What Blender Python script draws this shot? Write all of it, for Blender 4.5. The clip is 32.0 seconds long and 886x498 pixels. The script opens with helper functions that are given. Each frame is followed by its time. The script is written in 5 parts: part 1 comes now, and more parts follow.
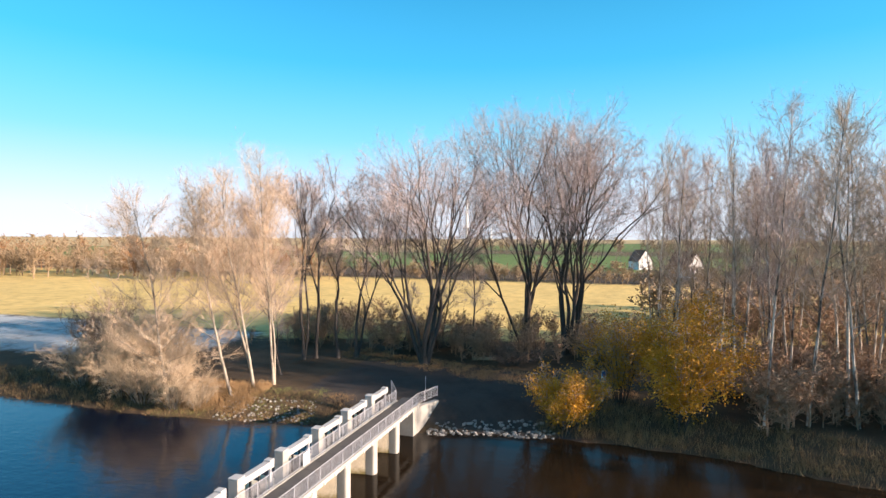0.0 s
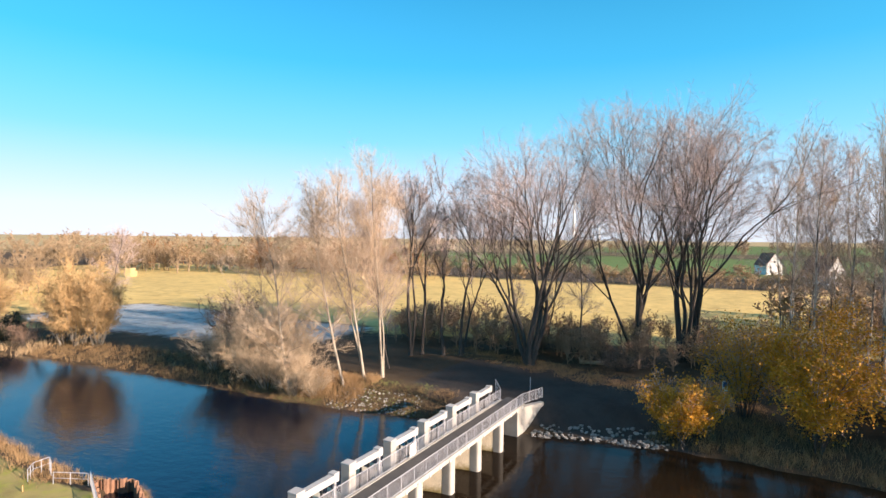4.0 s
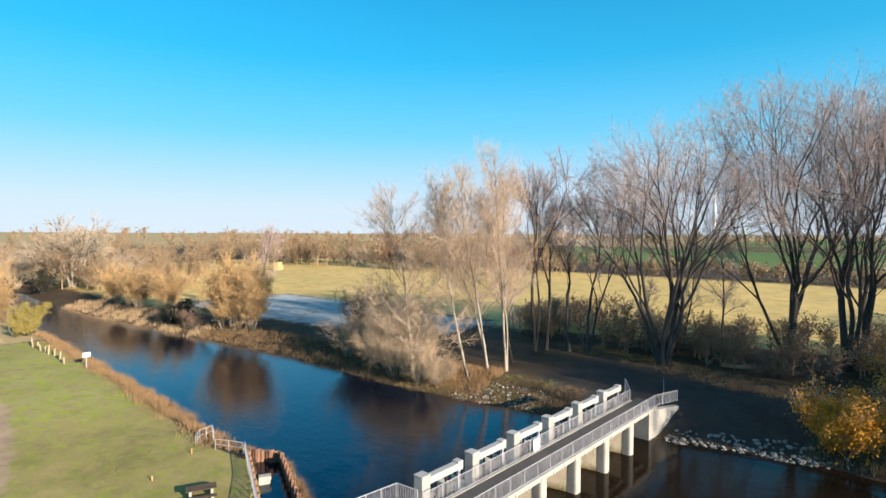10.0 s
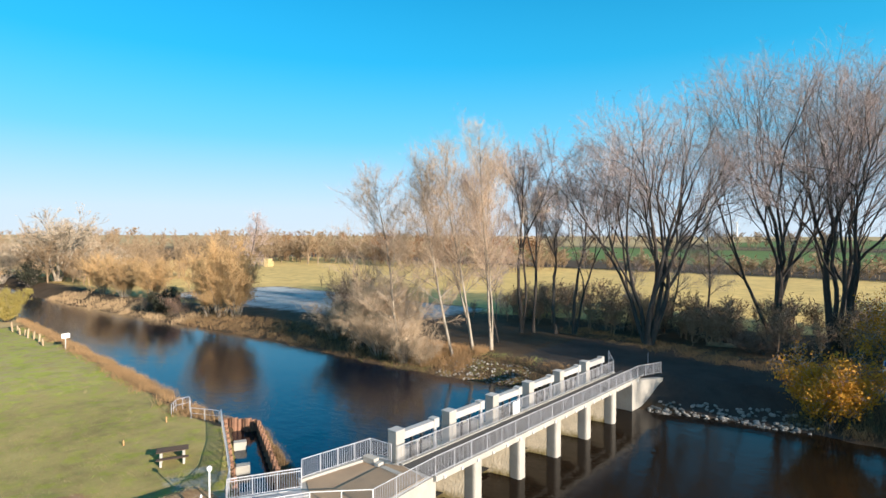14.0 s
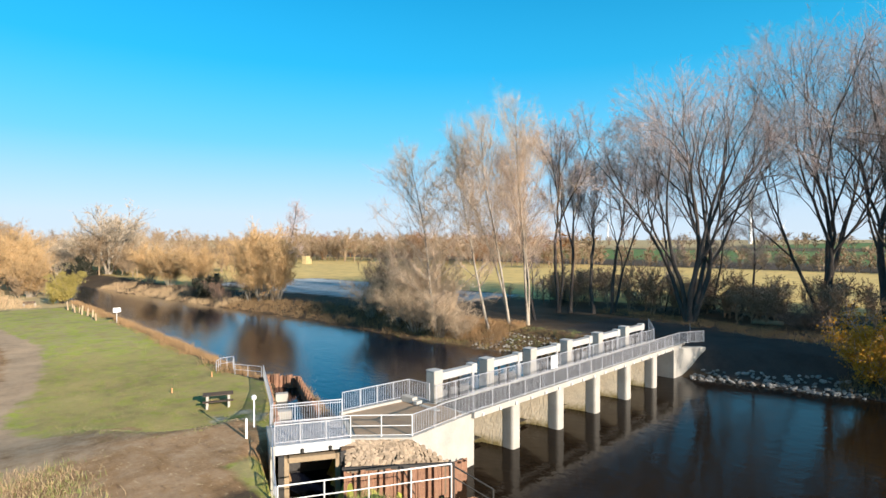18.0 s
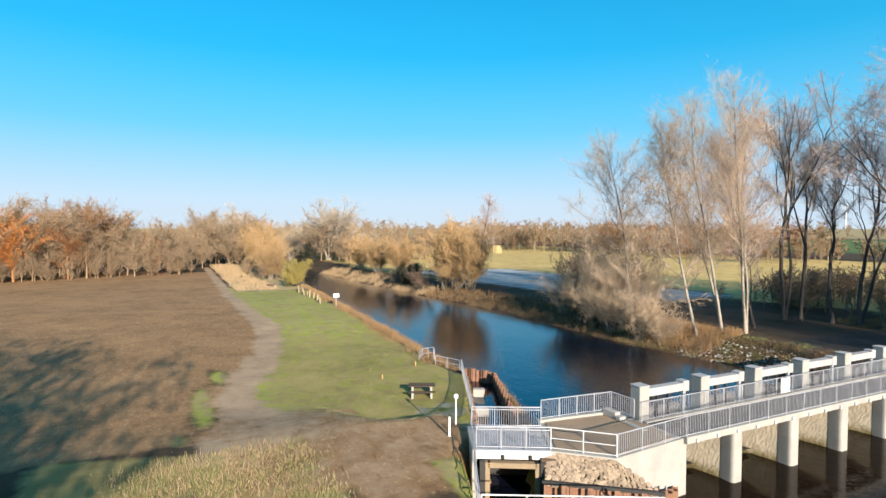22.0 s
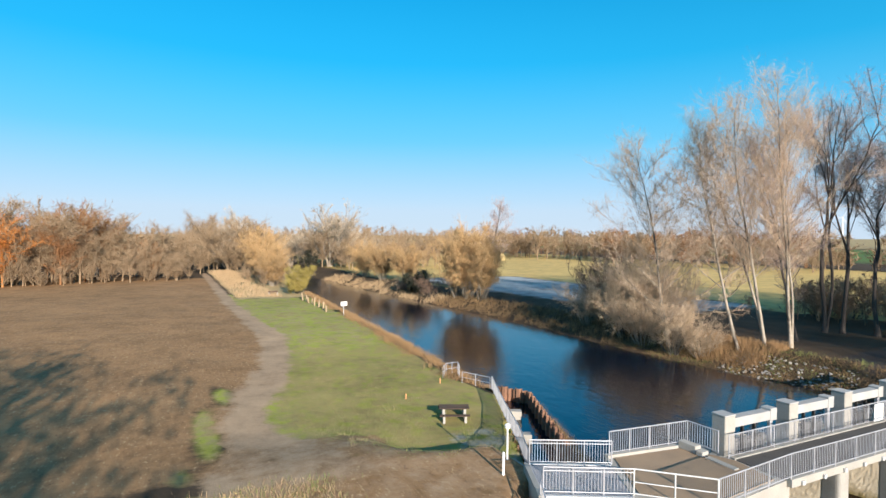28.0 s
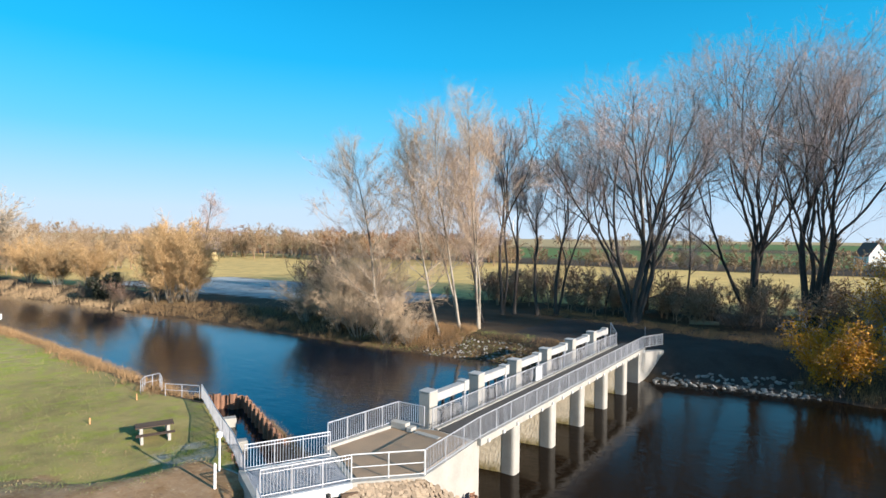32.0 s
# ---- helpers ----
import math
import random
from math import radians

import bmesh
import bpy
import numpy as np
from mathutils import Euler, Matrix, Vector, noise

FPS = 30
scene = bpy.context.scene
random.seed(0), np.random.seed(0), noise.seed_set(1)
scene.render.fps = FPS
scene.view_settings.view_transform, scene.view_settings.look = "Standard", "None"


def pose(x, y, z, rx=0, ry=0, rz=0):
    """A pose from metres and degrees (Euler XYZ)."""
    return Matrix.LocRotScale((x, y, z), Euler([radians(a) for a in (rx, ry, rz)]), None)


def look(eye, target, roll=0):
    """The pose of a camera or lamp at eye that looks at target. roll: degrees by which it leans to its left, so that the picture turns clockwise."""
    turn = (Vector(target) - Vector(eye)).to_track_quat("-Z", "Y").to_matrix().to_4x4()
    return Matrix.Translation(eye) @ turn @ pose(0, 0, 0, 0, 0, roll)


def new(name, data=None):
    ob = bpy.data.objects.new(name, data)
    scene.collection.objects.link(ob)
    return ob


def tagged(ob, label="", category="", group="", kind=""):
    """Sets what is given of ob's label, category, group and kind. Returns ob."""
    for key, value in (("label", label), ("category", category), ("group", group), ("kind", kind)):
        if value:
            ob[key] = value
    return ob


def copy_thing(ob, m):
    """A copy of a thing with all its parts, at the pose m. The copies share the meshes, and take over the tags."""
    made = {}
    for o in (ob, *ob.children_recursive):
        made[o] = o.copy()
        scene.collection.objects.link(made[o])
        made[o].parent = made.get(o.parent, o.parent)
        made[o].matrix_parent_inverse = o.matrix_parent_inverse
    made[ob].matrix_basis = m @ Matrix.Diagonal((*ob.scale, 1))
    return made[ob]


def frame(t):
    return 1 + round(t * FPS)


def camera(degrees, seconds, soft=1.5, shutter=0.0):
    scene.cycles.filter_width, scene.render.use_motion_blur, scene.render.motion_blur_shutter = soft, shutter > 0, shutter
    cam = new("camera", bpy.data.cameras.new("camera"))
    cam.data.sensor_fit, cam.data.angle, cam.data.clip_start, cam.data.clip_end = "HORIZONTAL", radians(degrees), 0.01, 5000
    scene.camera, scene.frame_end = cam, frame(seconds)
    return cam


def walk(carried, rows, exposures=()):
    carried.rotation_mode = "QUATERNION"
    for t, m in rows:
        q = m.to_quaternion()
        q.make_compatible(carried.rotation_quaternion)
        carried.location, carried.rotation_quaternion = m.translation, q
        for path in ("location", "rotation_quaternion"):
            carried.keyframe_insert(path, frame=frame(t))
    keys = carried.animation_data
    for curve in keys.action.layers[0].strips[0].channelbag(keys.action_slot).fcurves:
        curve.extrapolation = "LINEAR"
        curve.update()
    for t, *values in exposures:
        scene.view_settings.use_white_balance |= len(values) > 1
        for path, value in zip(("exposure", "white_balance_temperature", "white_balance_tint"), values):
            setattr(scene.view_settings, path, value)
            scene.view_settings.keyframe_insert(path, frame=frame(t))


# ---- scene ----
# Camera: a drone that drops from 20 m to 12 m above the river and turns to and fro.
cam = camera(78.00, 32.0)
# seconds, eye, yaw from +x, pitch, roll
PATH = [
    (0, (20.362, -27.979, 20.406), 108.050, -1.003, 0.294),
    (0.5, (20.466, -27.995, 20.284), 103.034, -0.900, 0.250),
    (1, (20.502, -27.912, 20.161), 98.146, -0.934, 0.271),
    (1.5, (20.611, -27.901, 20.140), 97.895, -0.834, 0.247),
    (2, (20.640, -27.888, 20.076), 102.363, -0.826, 0.238),
    (2.5, (20.628, -27.896, 20.093), 107.638, -0.823, 0.264),
    (3, (20.559, -28.014, 20.113), 112.479, -0.937, 0.367),
    (3.5, (20.422, -28.021, 20.135), 117.424, -1.049, 0.507),
    (5.5, (19.855, -27.956, 20.316), 120.087, -0.934, 0.655),
    (6, (19.763, -28.000, 20.362), 120.254, -0.992, 0.405),
    (6.5, (19.701, -28.016, 20.290), 124.864, -0.853, 0.234),
    (7, (19.803, -28.113, 20.228), 129.460, -0.777, 0.086),
    (7.5, (19.917, -28.188, 20.151), 133.306, -0.671, 0.073),
    (8, (20.082, -28.162, 20.237), 132.796, -0.966, 0.103),
    (8.5, (20.143, -28.135, 20.364), 132.522, -1.115, 0.142),
    (9, (20.199, -28.081, 20.389), 132.280, -1.143, 0.148),
    (9.5, (20.232, -28.001, 20.207), 132.109, -1.245, 0.133),
    (10, (20.262, -27.840, 19.887), 131.919, -1.511, 0.216),
    (10.5, (20.335, -27.740, 19.668), 131.791, -1.515, 0.322),
    (11, (20.431, -27.561, 19.374), 131.697, -1.493, 0.246),
    (11.5, (20.484, -27.404, 19.069), 131.513, -1.517, 0.245),
    (12, (20.566, -27.169, 18.656), 131.308, -1.535, 0.154),
    (12.5, (20.594, -26.981, 18.149), 131.255, -1.397, 0.239),
    (13, (20.649, -26.837, 17.705), 131.247, -1.407, 0.132),
    (13.5, (20.721, -26.735, 17.159), 131.293, -1.208, 0.176),
    (14, (20.851, -26.701, 16.667), 131.263, -1.213, 0.145),
    (14.5, (20.889, -26.682, 16.001), 131.564, -0.956, 0.240),
    (16.5, (21.019, -26.779, 13.786), 134.318, -0.902, 0.178),
    (17, (20.992, -26.828, 13.348), 135.080, -0.924, 0.189),
    (17.5, (20.953, -26.946, 13.069), 135.001, -0.616, 0.021),
    (18, (20.934, -27.043, 12.783), 134.903, -0.663, -0.041),
    (18.5, (20.888, -27.156, 12.631), 134.909, -0.793, 0.078),
    (19, (20.800, -27.238, 12.541), 135.932, -0.807, 0.065),
    (19.5, (20.724, -27.303, 12.469), 140.835, -1.030, 0.115),
    (20, (20.639, -27.338, 12.646), 145.814, -1.469, 0.140),
    (20.5, (20.450, -27.297, 12.863), 150.955, -1.809, 0.180),
    (21, (20.292, -27.282, 13.199), 154.444, -2.047, 0.042),
    (21.5, (20.104, -27.206, 13.519), 154.481, -2.081, 0.121),
    (22, (19.920, -27.162, 13.737), 154.428, -1.948, 0.155),
    (22.5, (19.759, -27.131, 13.791), 154.416, -1.688, 0.171),
    (23, (19.600, -27.153, 13.789), 154.038, -1.712, 0.216),
    (23.5, (19.322, -27.238, 13.826), 153.941, -1.583, 0.254),
    (24, (18.950, -27.305, 13.804), 154.060, -1.421, 0.313),
    (24.5, (18.554, -27.444, 13.730), 153.949, -1.293, 0.375),
    (25, (18.025, -27.572, 13.676), 154.046, -1.270, 0.419),
    (25.5, (17.476, -27.653, 13.688), 154.033, -1.482, 0.490),
    (26, (16.882, -27.649, 13.659), 154.128, -1.565, 0.518),
    (26.5, (16.253, -27.668, 13.625), 154.141, -1.403, 0.567),
    (28.5, (14.281, -27.483, 13.280), 154.093, -1.144, 0.517),
    (29, (14.055, -27.457, 13.240), 153.833, -1.053, 0.429),
    (29.5, (13.956, -27.296, 13.182), 149.991, -0.896, 0.485),
    (30, (13.957, -27.181, 13.088), 145.003, -0.919, 0.491),
    (30.5, (14.042, -27.145, 13.040), 139.927, -0.870, 0.522),
    (31, (14.166, -27.186, 13.026), 135.019, -0.849, 0.601),
    (31.5, (14.295, -27.182, 13.074), 130.119, -0.987, 0.600),
    (32, (14.382, -27.229, 13.059), 125.274, -0.928, 0.723),
]


def heading(eye, yaw, pitch):
    a, b = radians(yaw), radians(pitch)
    return (eye[0] + math.cos(a) * math.cos(b), eye[1] + math.sin(a) * math.cos(b), eye[2] + math.sin(b))


walk(cam, [(t, look(eye, heading(eye, yaw, pitch), roll)) for t, eye, yaw, pitch, roll in PATH], [(0, 1.4, 7150, 21), (3, 1.38, 7150, 21), (7, 1.13, 6850, 15), (14, 1.07, 6500, 10), (20, 1.03, 6450, 10), (26, 0.92, 6300, 10), (30, 0.93, 6200, 10), (32, 1.0, 6150, 10)])

# ---- light ----
SUN_DIR = Vector((1.0, -0.08, 0.32)).normalized()
world = bpy.data.worlds.new("winter_sky")
scene.world = world
world.use_nodes = True
wn = world.node_tree.nodes
sky = wn.new("ShaderNodeTexSky")
sky.sky_type = "NISHITA"
sky.sun_disc = False
sky.sun_elevation = math.asin(SUN_DIR.z)
sky.sun_rotation = math.atan2(SUN_DIR.x, SUN_DIR.y)
sky.air_density, sky.dust_density, sky.ozone_density = 0.95, 0.0, 4.0
wn["Background"].inputs["Strength"].default_value = 0.085
tint = wn.new("ShaderNodeHueSaturation")
tint.inputs["Hue"].default_value, tint.inputs["Saturation"].default_value = 0.479, 1.48
world.node_tree.links.new(sky.outputs[0], tint.inputs["Color"])
clear = wn.new("ShaderNodeMix")
clear.data_type, clear.blend_type = "RGBA", "MULTIPLY"
clear.inputs[0].default_value, clear.inputs[7].default_value = 1.0, (1.02, 1.1, 1.18, 1)
world.node_tree.links.new(tint.outputs[0], clear.inputs[6])
# pale winter haze low over the horizon, all the way round
aim = wn.new("ShaderNodeTexCoord")
height_of = wn.new("ShaderNodeSeparateXYZ")
world.node_tree.links.new(aim.outputs["Generated"], height_of.inputs[0])
veil = wn.new("ShaderNodeValToRGB")
while len(veil.color_ramp.elements) < 5:
    veil.color_ramp.elements.new(0.5)
for e, (at_, k) in zip(veil.color_ramp.elements, ((0.0, 0.98), (0.05, 0.95), (0.17, 0.85), (0.3, 0.55), (0.5, 0.1))):
    e.position, e.color = at_, (k, k, k, 1)
world.node_tree.links.new(height_of.outputs[2], veil.inputs[0])
hazy = wn.new("ShaderNodeMix")
hazy.data_type = "RGBA"
haze_tone = wn.new("ShaderNodeValToRGB")
while len(haze_tone.color_ramp.elements) < 5:
    haze_tone.color_ramp.elements.new(0.5)
for e, (at_, k) in zip(haze_tone.color_ramp.elements, ((0.0, (0.66, 0.79, 0.92)), (0.05, (0.62, 0.77, 0.93)), (0.1, (0.46, 0.72, 0.95)), (0.17, (0.22, 0.66, 0.95)), (0.3, (0.06, 0.57, 0.94)))):
    e.position, e.color = at_, (*k, 1)
world.node_tree.links.new(height_of.outputs[2], haze_tone.inputs[0])
lit = wn.new("ShaderNodeMix")
lit.data_type, lit.blend_type = "RGBA", "MULTIPLY"
lit.inputs[0].default_value, lit.inputs[7].default_value = 1.0, (6, 6, 6, 1)
world.node_tree.links.new(haze_tone.outputs[0], lit.inputs[6])
world.node_tree.links.new(lit.outputs[2], hazy.inputs[7])
world.node_tree.links.new(veil.outputs[0], hazy.inputs[0])
world.node_tree.links.new(clear.outputs[2], hazy.inputs[6])
# towards the zenith, out of view: greyer sky added to neutralise the fill light
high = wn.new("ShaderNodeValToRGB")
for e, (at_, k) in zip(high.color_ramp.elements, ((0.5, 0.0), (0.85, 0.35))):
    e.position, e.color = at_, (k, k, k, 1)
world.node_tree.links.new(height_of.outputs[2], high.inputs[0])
zenith_fill = wn.new("ShaderNodeMix")
zenith_fill.data_type = "RGBA"
zenith_fill.inputs[7].default_value = (1.9, 2.0, 2.2, 1)
world.node_tree.links.new(high.outputs[0], zenith_fill.inputs[0])
world.node_tree.links.new(hazy.outputs[2], zenith_fill.inputs[6])
world.node_tree.links.new(zenith_fill.outputs[2], wn["Background"].inputs[0])
sun_data = bpy.data.lights.new("sun", "SUN")
sun_data.energy, sun_data.angle, sun_data.color = 5.0, radians(0.53), (1.0, 0.87, 0.73)
sun = new("sun", sun_data)
sun.matrix_basis = look((60, 6, 40), Vector((60, 6, 40)) - SUN_DIR)

# ---- materials ----


def ramp(nt, src, stops):
    r = nt.nodes.new("ShaderNodeValToRGB")
    els = r.color_ramp.elements
    while len(els) < len(stops):
        els.new(0.5)
    for e, (p, c) in zip(els, stops):
        e.position, e.color = p, (*c, 1)
    nt.links.new(src, r.inputs[0])
    return r.outputs[0]


def tex_noise(nt, pos, scale, detail=4, rough=0.55, stretch=(1, 1, 1)):
    m = nt.nodes.new("ShaderNodeMapping")
    m.inputs["Scale"].default_value = stretch
    nt.links.new(pos, m.inputs[0])
    n = nt.nodes.new("ShaderNodeTexNoise")
    n.inputs["Scale"].default_value, n.inputs["Detail"].default_value, n.inputs["Roughness"].default_value = scale, detail, rough
    nt.links.new(m.outputs[0], n.inputs["Vector"])
    return n.outputs["Fac"]


def mixc(nt, fac, a, b, blend="MIX"):
    m = nt.nodes.new("ShaderNodeMix")
    m.data_type, m.blend_type = "RGBA", blend
    for v, i in ((fac, 0), (a, 6), (b, 7)):
        if isinstance(v, (int, float)):
            m.inputs[i].default_value = v
        elif isinstance(v, tuple):
            m.inputs[i].default_value = (*v, 1)
        else:
            nt.links.new(v, m.inputs[i])
    return m.outputs[2]


def math_node(nt, op, a, b=0.0):
    m = nt.nodes.new("ShaderNodeMath")
    m.operation = op
    m.use_clamp = op == "MULTIPLY_ADD"
    for v, i in ((a, 0), (b, 1)):
        if isinstance(v, (int, float)):
            m.inputs[i].default_value = v
        else:
            nt.links.new(v, m.inputs[i])
    return m.outputs[0]


def blank(name):
    m = bpy.data.materials.new(name)
    m.use_nodes = True
    nt = m.node_tree
    geo = nt.nodes.new("ShaderNodeNewGeometry")
    return m, nt, nt.nodes["Principled BSDF"], geo.outputs["Position"]


def surface(name, dark, light, fine=8.0, coarse=0.6, rough=0.85, metal=0.0, bump=0.3, stain=None, stain_at=0.62, vary=0.0, stretch=(1, 1, 1), spec=0.4, dist=0.02):
    """Two colours by a fine grain, a coarse wash over them, an optional stain, relief and a change from object to object."""
    m, nt, b, pos = blank(name)
    f = tex_noise(nt, pos, fine, 5, 0.65, stretch)
    c = tex_noise(nt, pos, coarse, 3, 0.55)
    col = ramp(nt, f, [(0.3, dark), (0.7, light)])
    mid = tuple((x + y) / 2 for x, y in zip(dark, light))
    wash = ramp(nt, c, [(0.35, tuple(0.78 * x for x in mid)), (0.65, tuple(min(1, 1.2 * x) for x in mid))])
    col = mixc(nt, 0.45, col, wash)
    if stain:
        s = ramp(nt, tex_noise(nt, pos, coarse * 2.3, 6, 0.7, (1, 1, 0.35)), [(stain_at - 0.05, (0, 0, 0)), (stain_at + 0.08, (1, 1, 1))])
        col = mixc(nt, s, col, stain)
    if vary:
        info = nt.nodes.new("ShaderNodeObjectInfo")
        hsv = nt.nodes.new("ShaderNodeHueSaturation")
        v = math_node(nt, "ADD", math_node(nt, "MULTIPLY", info.outputs["Random"], 2 * vary), 1 - vary)
        nt.links.new(v, hsv.inputs["Value"])
        nt.links.new(col, hsv.inputs["Color"])
        col = hsv.outputs[0]
    nt.links.new(col, b.inputs["Base Color"])
    rr = ramp(nt, c, [(0.3, (rough * 0.85,) * 3), (0.7, (min(1, rough * 1.12),) * 3)])
    nt.links.new(rr, b.inputs["Roughness"])
    b.inputs["Metallic"].default_value = metal
    b.inputs["Specular IOR Level"].default_value = spec
    if bump:
        bp = nt.nodes.new("ShaderNodeBump")
        bp.inputs["Strength"].default_value, bp.inputs["Distance"].default_value = bump, dist
        nt.links.new(f, bp.inputs["Height"])
        nt.links.new(bp.outputs[0], b.inputs["Normal"])
    return m


CONCRETE = surface("pale_concrete", (0.3, 0.285, 0.25), (0.42, 0.4, 0.36), 14, 0.7, 0.85, bump=0.2, stain=(0.36, 0.32, 0.25), stain_at=0.66)
CONCRETE_GREY = surface("grey_concrete", (0.3, 0.3, 0.29), (0.44, 0.43, 0.41), 14, 0.8, 0.85, bump=0.2)
RUBBLE = surface("pier_side_rubble", (0.56, 0.47, 0.33), (0.74, 0.64, 0.48), 9, 1.2, 0.95, bump=0.35, dist=0.03)
nt = RUBBLE.node_tree
moss_at = nt.nodes.new("ShaderNodeSeparateXYZ")
nt.links.new(nt.nodes["Geometry"].outputs["Position"], moss_at.inputs[0])
edge_ = tex_noise(nt, nt.nodes["Geometry"].outputs["Position"], 2.2, 5, 0.7)
moss = ramp(nt, math_node(nt, "SUBTRACT", math_node(nt, "MULTIPLY", edge_, 1.3), moss_at.outputs[2]), [(0.05, (0, 0, 0)), (0.6, (0.9, 0.9, 0.9))])
base_in = nt.nodes["Principled BSDF"].inputs["Base Color"]
nt.links.new(mixc(nt, moss, base_in.links[0].from_socket, (0.2, 0.155, 0.045)), base_in)
GALV = surface("galvanised_steel", (0.34, 0.345, 0.37), (0.47, 0.475, 0.5), 30, 2.0, 0.45, metal=0.2, bump=0.05)
WHITE_STEEL = surface("pale_zinc_pipe", (0.5, 0.5, 0.49), (0.62, 0.62, 0.61), 30, 2.0, 0.5, metal=0.15, bump=0.05)
RUST = surface("rusty_sheet_pile", (0.15, 0.075, 0.045), (0.34, 0.19, 0.12), 9, 1.0, 0.92, bump=0.5, stain=(0.08, 0.04, 0.03), stain_at=0.62)
GATE = surface("dark_gate_steel", (0.03, 0.03, 0.03), (0.07, 0.065, 0.06), 9, 1.0, 0.7, metal=0.3, bump=0.3)
STEEL_GREY = surface("dull_grey_steel", (0.1, 0.105, 0.11), (0.2, 0.205, 0.21), 9, 1.0, 0.6, metal=0.2, bump=0.2)
DECK_DARK = surface("dark_bridge_deck", (0.06, 0.055, 0.05), (0.12, 0.11, 0.1), 22, 1.2, 0.9, bump=0.4)
GRAVEL_DECK = surface("bound_gravel_deck", (0.24, 0.165, 0.1), (0.38, 0.275, 0.18), 40, 0.7, 0.95, bump=0.5)
STONE = surface("pale_riprap_stone", (0.2, 0.145, 0.095), (0.38, 0.295, 0.205), 10, 2.0, 0.9, bump=0.5, vary=0.35)
STONE_GREY = surface("grey_riprap_stone", (0.15, 0.14, 0.125), (0.36, 0.335, 0.3), 10, 2.0, 0.9, bump=0.5, vary=0.35)
WOOD_DARK = surface("dark_weathered_wood", (0.05, 0.032, 0.022), (0.13, 0.085, 0.055), 10, 1.0, 0.85, bump=0.4, stretch=(1, 6, 6), vary=0.2)
WOOD_PALE = surface("pale_weathered_wood", (0.24, 0.17, 0.1), (0.42, 0.32, 0.2), 10, 1.0, 0.85, bump=0.3, vary=0.2)
BARK = surface("grey_brown_bark", (0.035, 0.029, 0.026), (0.12, 0.098, 0.082), 5, 0.5, 0.95, bump=0.8, dist=0.05, stretch=(1, 1, 0.3))
BARK_BIRCH = surface("blotched_birch_bark", (0.36, 0.31, 0.25), (0.7, 0.63, 0.54), 1.6, 0.4, 0.9, bump=0.5, dist=0.04, stretch=(1, 1, 1.8), stain=(0.07, 0.055, 0.045), stain_at=0.5)
BARK_PALE = surface("pale_poplar_bark", (0.21, 0.175, 0.13), (0.46, 0.4, 0.32), 2.2, 0.4, 0.9, bump=0.5, dist=0.04, stretch=(1, 1, 1.6), stain=(0.06, 0.048, 0.04), stain_at=0.53)
TWIG = surface("grey_brown_twigs", (0.31, 0.23, 0.2), (0.5, 0.4, 0.36), 1.5, 0.2, 0.9, bump=0, vary=0.12)
TWIG_PALE = surface("pale_tan_twigs", (0.36, 0.255, 0.17), (0.55, 0.42, 0.3), 1.5, 0.2, 0.9, bump=0, vary=0.15)
TWIG_WILLOW = surface("pale_willow_twigs", (0.36, 0.28, 0.19), (0.55, 0.45, 0.33), 0.8, 0.2, 0.9, bump=0, vary=0.1)
TWIG_TAN = surface("tan_shrub_twigs", (0.33, 0.24, 0.15), (0.53, 0.405, 0.275), 1.5, 0.2, 0.9, bump=0, vary=0.15)
TWIG_GOLD = surface("golden_willow_twigs", (0.32, 0.2, 0.09), (0.52, 0.345, 0.165), 1.5, 0.2, 0.9, bump=0, vary=0.2)
TWIG_FAR = surface("far_tan_twigs", (0.2, 0.137, 0.08), (0.39, 0.28, 0.17), 0.25, 0.05, 0.95, bump=0)
TWIG_THICKET = surface("dull_undergrowth", (0.27, 0.165, 0.1), (0.42, 0.28, 0.18), 0.8, 0.15, 0.95, bump=0)
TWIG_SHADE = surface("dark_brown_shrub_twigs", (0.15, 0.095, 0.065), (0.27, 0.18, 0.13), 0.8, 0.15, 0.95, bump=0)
TWIG_RED = surface("rust_brown_oak_leaves", (0.19, 0.085, 0.035), (0.36, 0.18, 0.075), 0.25, 0.05, 0.95, bump=0)
LEAF_ORANGE = surface("orange_leaves", (0.4, 0.14, 0.03), (0.55, 0.22, 0.05), 1.0, 0.2, 0.8, bump=0)
LEAF_YELLOW = surface("yellow_autumn_leaves", (0.44, 0.19, 0.013), (0.66, 0.33, 0.026), 2.5, 0.5, 0.75, bump=0)
LEAF_OLIVE = surface("olive_leaves", (0.24, 0.19, 0.045), (0.38, 0.31, 0.09), 2.5, 0.5, 0.8, bump=0)
# near black: evergreens by the field, and stand-ins for shade upstream
LEAF_DARK = surface("evergreen_and_shade_leaves", (0.012, 0.014, 0.008), (0.035, 0.038, 0.02), 2.5, 0.5, 0.8, bump=0)
REED = surface("dry_reed", (0.3, 0.2, 0.11), (0.48, 0.35, 0.2), 2.0, 0.4, 0.9, bump=0)
REED_DARK = surface("dull_brown_sedge", (0.17, 0.105, 0.05), (0.33, 0.215, 0.105), 2.0, 0.4, 0.9, bump=0)
BLADE = surface("grass_blades", (0.13, 0.16, 0.035), (0.25, 0.27, 0.08), 2.0, 0.3, 0.8, bump=0)
WHITE_PAINT = surface("white_paint", (0.74, 0.74, 0.72), (0.84, 0.84, 0.82), 20, 1.5, 0.5, bump=0.05)
WALL_WHITE = surface("white_render_wall", (0.7, 0.68, 0.64), (0.82, 0.8, 0.76), 6, 0.4, 0.85, bump=0.1)
ROOF_TILE = surface("brown_roof_tiles", (0.12, 0.06, 0.045), (0.22, 0.11, 0.08), 3, 0.4, 0.8, bump=0.3)
